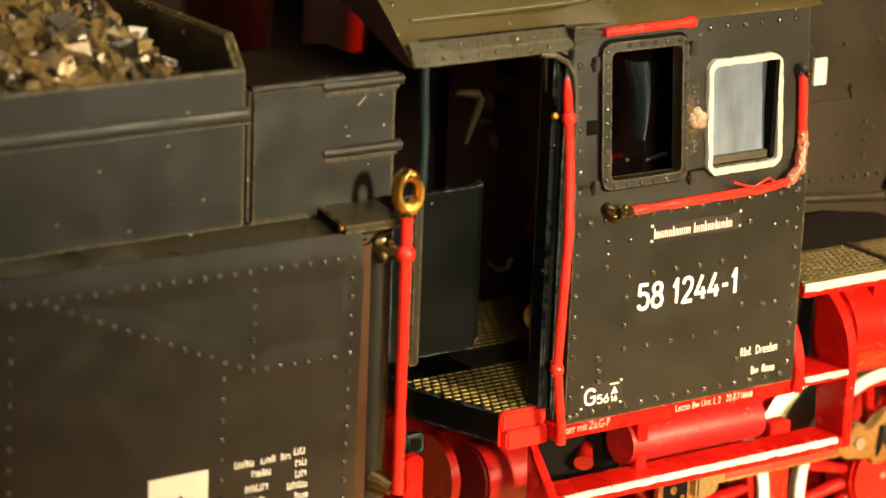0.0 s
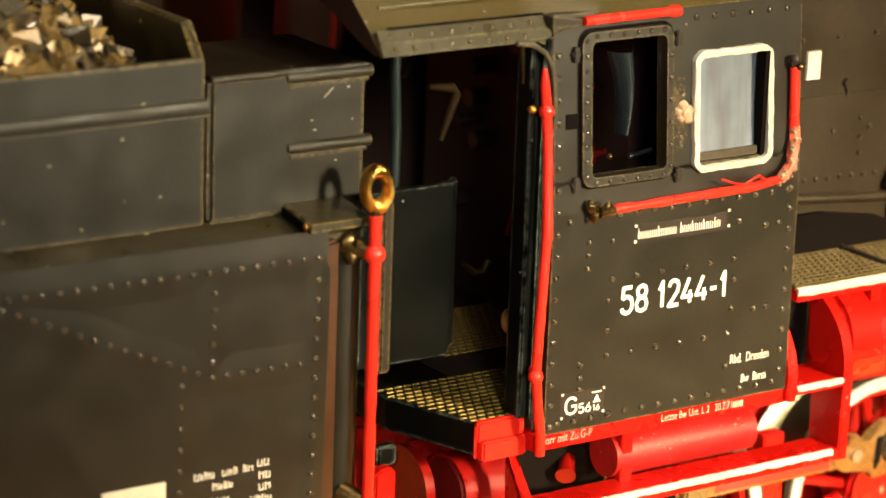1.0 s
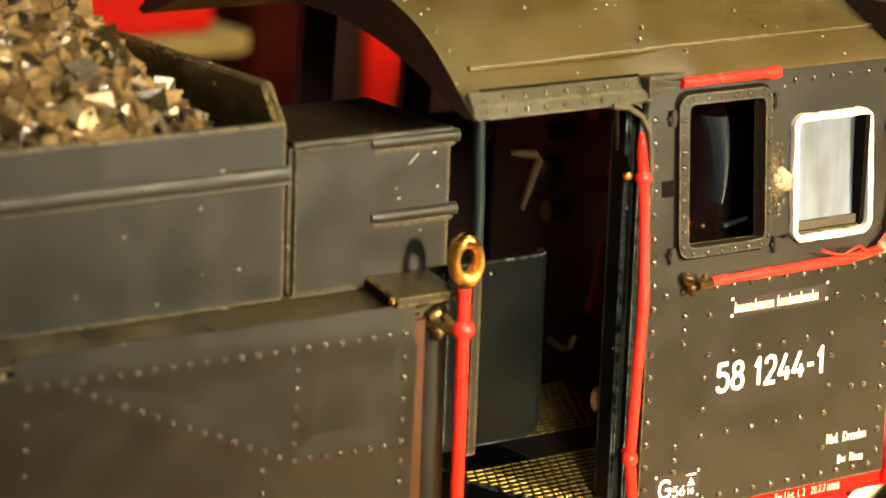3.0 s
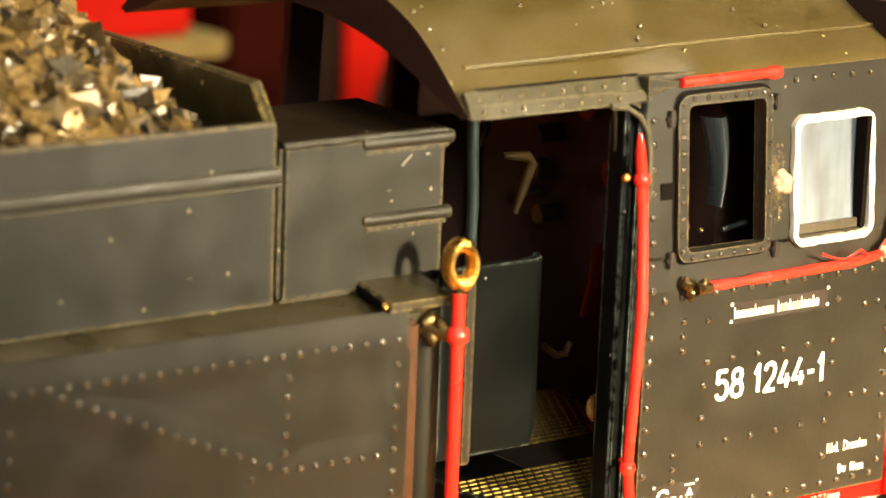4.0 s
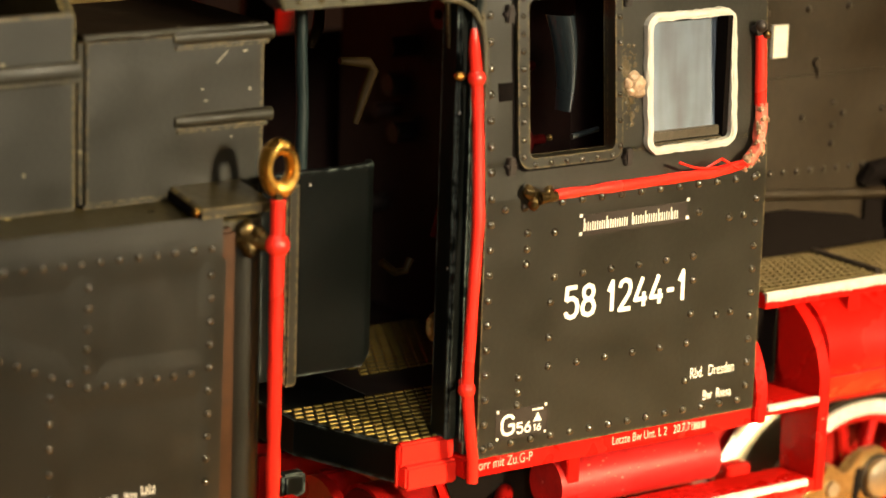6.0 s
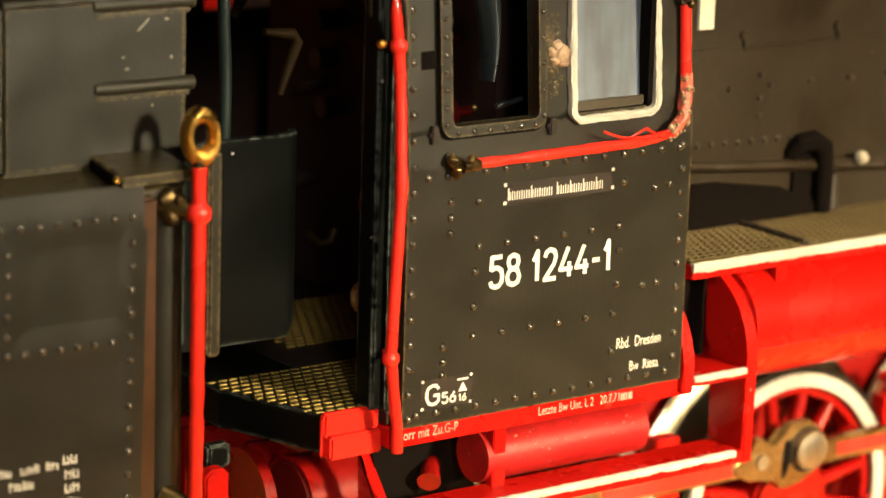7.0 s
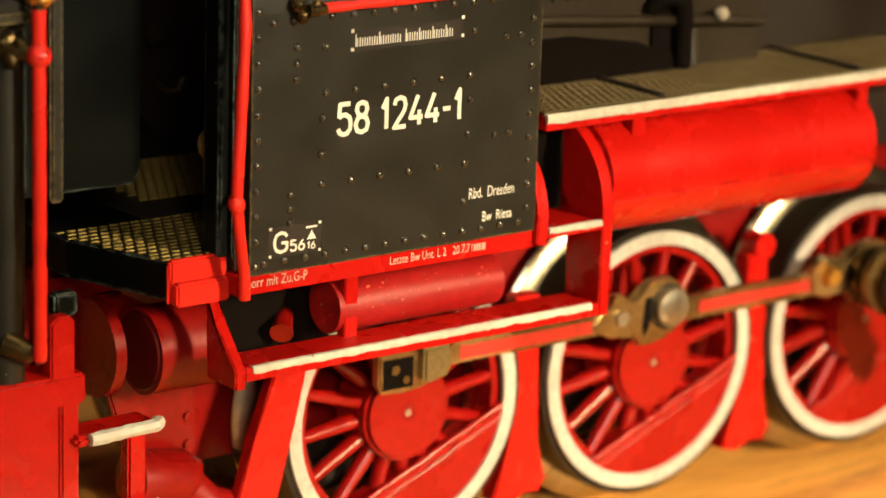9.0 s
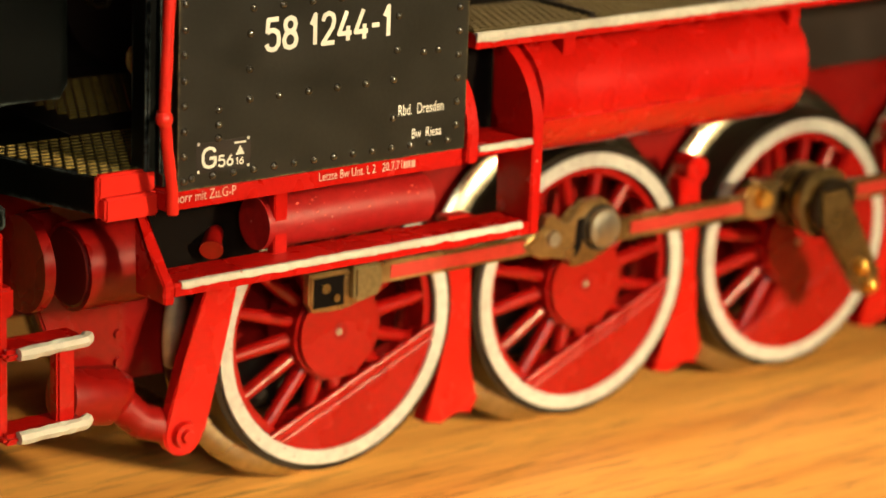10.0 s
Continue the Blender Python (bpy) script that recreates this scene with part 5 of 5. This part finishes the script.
part("bunker_front", prism([(-11.6, 33.0), (-11.6, 41.7), (-10.1, 43.6), (10.1, 43.6), (11.6, 41.7), (11.6, 33.0)], "x", -33.6, -33.0, bevel=0.1), DECK, tender, "sloping-cornered bunker front sheet")
# coal
load = thing("coal_load", (-45, 0, 33), "heap of glinting amber and black coal lumps in the tender", "coal")
n, link = COAL.node_tree.nodes, COAL.node_tree.links.new
ramp = n.new("ShaderNodeValToRGB")
for pos, col in ((0.15, (0.035, 0.024, 0.010, 1)), (0.35, (0.15, 0.095, 0.032, 1)), (0.6, (0.26, 0.165, 0.055, 1)), (0.78, (0.10, 0.085, 0.060, 1)), (0.93, (0.27, 0.175, 0.06, 1))):
    ramp.color_ramp.elements.new(pos).color = col
ramp.color_ramp.elements[0].color = (0.01, 0.01, 0.01, 1)
ramp.color_ramp.elements[-1].color = (0.12, 0.075, 0.028, 1)
both = n.new("ShaderNodeMath")
both.operation = "ADD"
link(n.new("ShaderNodeNewGeometry").outputs["Random Per Island"], both.inputs[0])
link(n.new("ShaderNodeObjectInfo").outputs["Random"], both.inputs[1])
wrap = n.new("ShaderNodeMath")
wrap.operation = "FRACT"
link(both.outputs[0], wrap.inputs[0])
link(wrap.outputs[0], ramp.inputs[0])
link(ramp.outputs[0], [x for x in n if x.bl_idname == "ShaderNodeMix"][0].inputs[6])
random.seed(4)
cv, cf = [], []
cube = bmesh.new()
bmesh.ops.create_cube(cube, size=1.35)
bmesh.ops.triangulate(cube, faces=cube.faces)
sv = [v.co.copy() for v in cube.verts]
sf = [[v.index for v in f.verts] for f in cube.faces]
cube.free()


def lump(k):
    turn = Euler([random.random() * 6.3 for _ in range(3)]).to_matrix()
    sc = Vector([0.45 + 1.1 * random.random() for _ in range(3)])
    return [turn @ Vector((v.x * sc.x, v.y * sc.y, v.z * sc.z)) * (0.7 + 0.6 * random.random()) for v in sv]


LUMPS = []
for k in range(12):
    me = bpy.data.meshes.new("coal_lump")
    me.from_pydata([p * MM for p in lump(k)], [], sf)
    me.materials.append(COAL)
    LUMPS.append(me)
singles = 0
for i in range(9500):
    x, y = -75 + 39 * random.random(), -10.9 + 21.8 * random.random()
    top = 40.6 + min(6.5, (-35.2 - x) * 1.5 + 0.3) * max(0.0, 1 - abs(y - 1.0) / 12.5) ** 0.7
    r = 0.24 + 0.58 * random.random() ** 2
    if x > -47 and y < 2 and r > 0.45 and singles < 300:
        singles += 1
        ob = part("coal_lump", LUMPS[i % 12], None, load, at=(x, y, top))
        ob.rotation_euler = [random.random() * 6.3 for _ in range(3)]
        ob.scale = (r, r, r)
        continue
    k = len(cv)
    for p in lump(i):
        cv.append(((x + p.x * r + 45) * MM, (y + p.y * r) * MM, (top + p.z * r) * MM))
    cf += [[k + j for j in f] for f in sf]
me = bpy.data.meshes.new("coal")
me.from_pydata(cv, [], cf)
me.materials.append(COAL)
tagged(part("coal", me, None, load, "glinting brown and black coal", at=(-45, 0, 0)), kind="stuff")
part("coal_base", prism([(-11.0, 33), (11.0, 33), (11.0, 40.3), (0, 44.5), (-11.0, 40.3)], "x", -75, -39), SOOT, load)

# handrail with ring
pts = fine_path([(-24.75, -15.3, 33.4), (-24.75, -15.3, 31.4), (-24.75, -15.3, 25), (-24.7, -15.2, 17.0)], 0.5)
th = part("handrail", tube(pts, [0.33 + 0.05 * noise.noise(Vector((p.z * 0.7, 9, 0))) for p in pts], wobble=0.08), PAINTRED, tender, "red painted tender handrail", smooth=True)
bm = bmesh.new()
ball(bm, (-24.75, -15.3, 31.3), 0.6)
part("knob", bm, PAINTRED, th, smooth=True)
bm = rod(bmesh.new(), (-25.7, -13.8, 31.5), (-25.0, -15.0, 31.35), 0.6, 0.4)
for x, y, z, r in ((-25.75, -14.2, 31.9, 0.42), (-25.6, -14.3, 31.1, 0.5), (-25.35, -14.6, 31.75, 0.36)):
    for v in ball(bm, (x, y, z), r):
        v.co += Vector((1, 1, 1)) * 0.14 * noise.noise(v.co * 2.5)
part("bracket", bm, TARNISH, th, "tarnished crumbly brass bracket", smooth=True)
part("neck", rod(bmesh.new(), (-24.72, -15.25, 33.1), (-24.65, -15.15, 33.75), 0.24, 0.3), TARNISH, th, smooth=True)
bm = bmesh.new()
for v in ball(bm, (-24.2, -13.3, 32.95), 0.26):
    v.co += Vector((1, 1, 1)) * 0.1 * noise.noise(v.co * 4)
part("brass_bit", bm, GOLD, th, smooth=True)
bm = rod(bmesh.new(), (-25.6, -13.9, 17.6), (-25.0, -15.0, 17.3), 0.7, 0.45)
part("bracket", bm, TARNISH, th, "tarnished brass bracket", smooth=True)
bm = bmesh.new()
N1, N2 = 28, 10
tv = [[bm.verts.new((-24.6 + (1.05 + 0.42 * math.cos(b)) * math.cos(a) * 0.56, -15.1 + 0.42 * math.sin(b) + (1.05 + 0.42 * math.cos(b)) * math.cos(a) * -0.2, 34.8 + (1.0 + 0.42 * math.cos(b)) * math.sin(a))) for b in np.linspace(0, math.tau, N2, endpoint=False)] for a in np.linspace(0, math.tau, N1, endpoint=False)]
for i in range(N1):
    for j in range(N2):
        bm.faces.new((tv[i][j], tv[(i + 1) % N1][j], tv[(i + 1) % N1][(j + 1) % N2], tv[i][(j + 1) % N2]))
part("ring", bm, GOLD, th, "bare golden brass eyelet", smooth=True)

# tender frame and steps
part("tender_frame", boxes((-75, -27.0, -12.5, -11.5, 9.0, 15.8), bevel=0.15), RED, tender)
part("frame_plate", prism([(-23.6, 15.5), (-23.6, 18.3), (-23.2, 18.6), (-22.6, 18.6), (-22.3, 18.3), (-22.3, 15.5)], "y", -14.3, -13.5, bevel=0.1), RED, tender)
part("frame_end", boxes((-27.2, -21.7, -14.3, -12.0, 14.2, 15.7), bevel=0.15), RED, tender)
part("frame_web", boxes((-27.2, -23.0, -14.0, -13.2, 7.5, 14.4), bevel=0.1), RED, tender)
for x in (-22.9, -19.2):
    part("step_hanger", boxes((x, x + 1.0, -14.0, -13.2, 8.0, 14.6 if x < -20 else 12.6), bevel=0.12), RED, tender)
for z in (12.1, 7.9):
    st = part("tender_step", boxes((-22.4, -17.7, -14.6, -12.4, z, z + 0.55), bevel=0.2), RED, tender)
    part("white_edge", tube(fine_path([(-21.7, -14.62, z + 0.35), (-18.1, -14.62, z + 0.45), (-17.7, -14.3, z + 0.5)], 0.4), 0.34, n=8, wobble=0.25), WHITE, st)
part("buffer_block", boxes((-22.3, -21.0, -12.4, -11.6, 17.9, 19.1), bevel=0.15), BLUEBLACK, tender)
pl = part("data_plate", boxes((-40.5, -36.8, TS - 0.08, TS, 17.0, 20.45)), CREAM, side, "cream data panel")
part("plate_mark", prism([(-39.2, 17.6), (-37.9, 17.6), (-38.2, 18.8), (-38.5, 19.3), (-38.8, 18.8)], "y", TS - 0.13, TS - 0.08), SOOT, pl)
for a, b, z in ((-35.1, -31.6, 20.15), (-31.3, -30.4, 20.3), (-34.0, -32.6, 19.45), (-31.2, -30.4, 19.6), (-31.2, -30.4, 18.95), (-34.4, -32.6, 18.6), (-31.7, -30.4, 18.3), (-31.2, -30.4, 17.65), (-34.4, -33.2, 17.9)):
    scribble(a, b, z, 0.42, TS - 0.03, side, gaps=(4, 8))

# ---- red rolling stock standing behind on the table ----
OLIVE = material("olive_sill", (0.22, 0.17, 0.06), 0.5, vary=0.2, scale=200)
wagon = thing("model_wagon", (-40, 86, 0), "bright red model wagon with an olive sill, out of focus", "model train", "models standing behind")
part("wagon_body", boxes((-110, 19.2, 84, 96, 26.6, 62), bevel=0.5), BOARD, wagon, "plain red body")
part("wagon_sill", boxes((-110, 22.2, 83, 97, 24.6, 26.5), bevel=0.3), OLIVE, wagon, "olive sill")
part("underframe", boxes((-105, 16, 83, 93, 8, 24.3), bevel=0.3), SOOT, wagon)
for x in (-95, -70, -15, 5):
    part("wagon_wheel", rod(bmesh.new(), (x, 81.5, 6), (x, 83, 6), 6, n=28), TYRE, wagon, smooth=True)
shunter = thing("model_shunter", (26, 92, 0), "dark red model body with a bright red post, out of focus", "model train", "models standing behind")
part("shunter_body", boxes((22.6, 30.0, 84, 100, 4, 62), bevel=0.6), MAROON, shunter)
part("shunter_base", boxes((22.6, 60, 84, 100, 0, 4), bevel=0.4), SOOT, shunter)
part("shunter_post", prism([(33.4, 4), (35.0, 4), (37.6, 19.4), (38.5, 22), (39.5, 25.0), (41.2, 34), (34.8, 34), (34.9, 26.7), (35.0, 19.7)], "y", 84, 84.9, bevel=0.1), BOARD, shunter)
part("shunter_hood", boxes((30.2, 60, 94, 100, 4, 60), bevel=0.6), DARK, shunter)
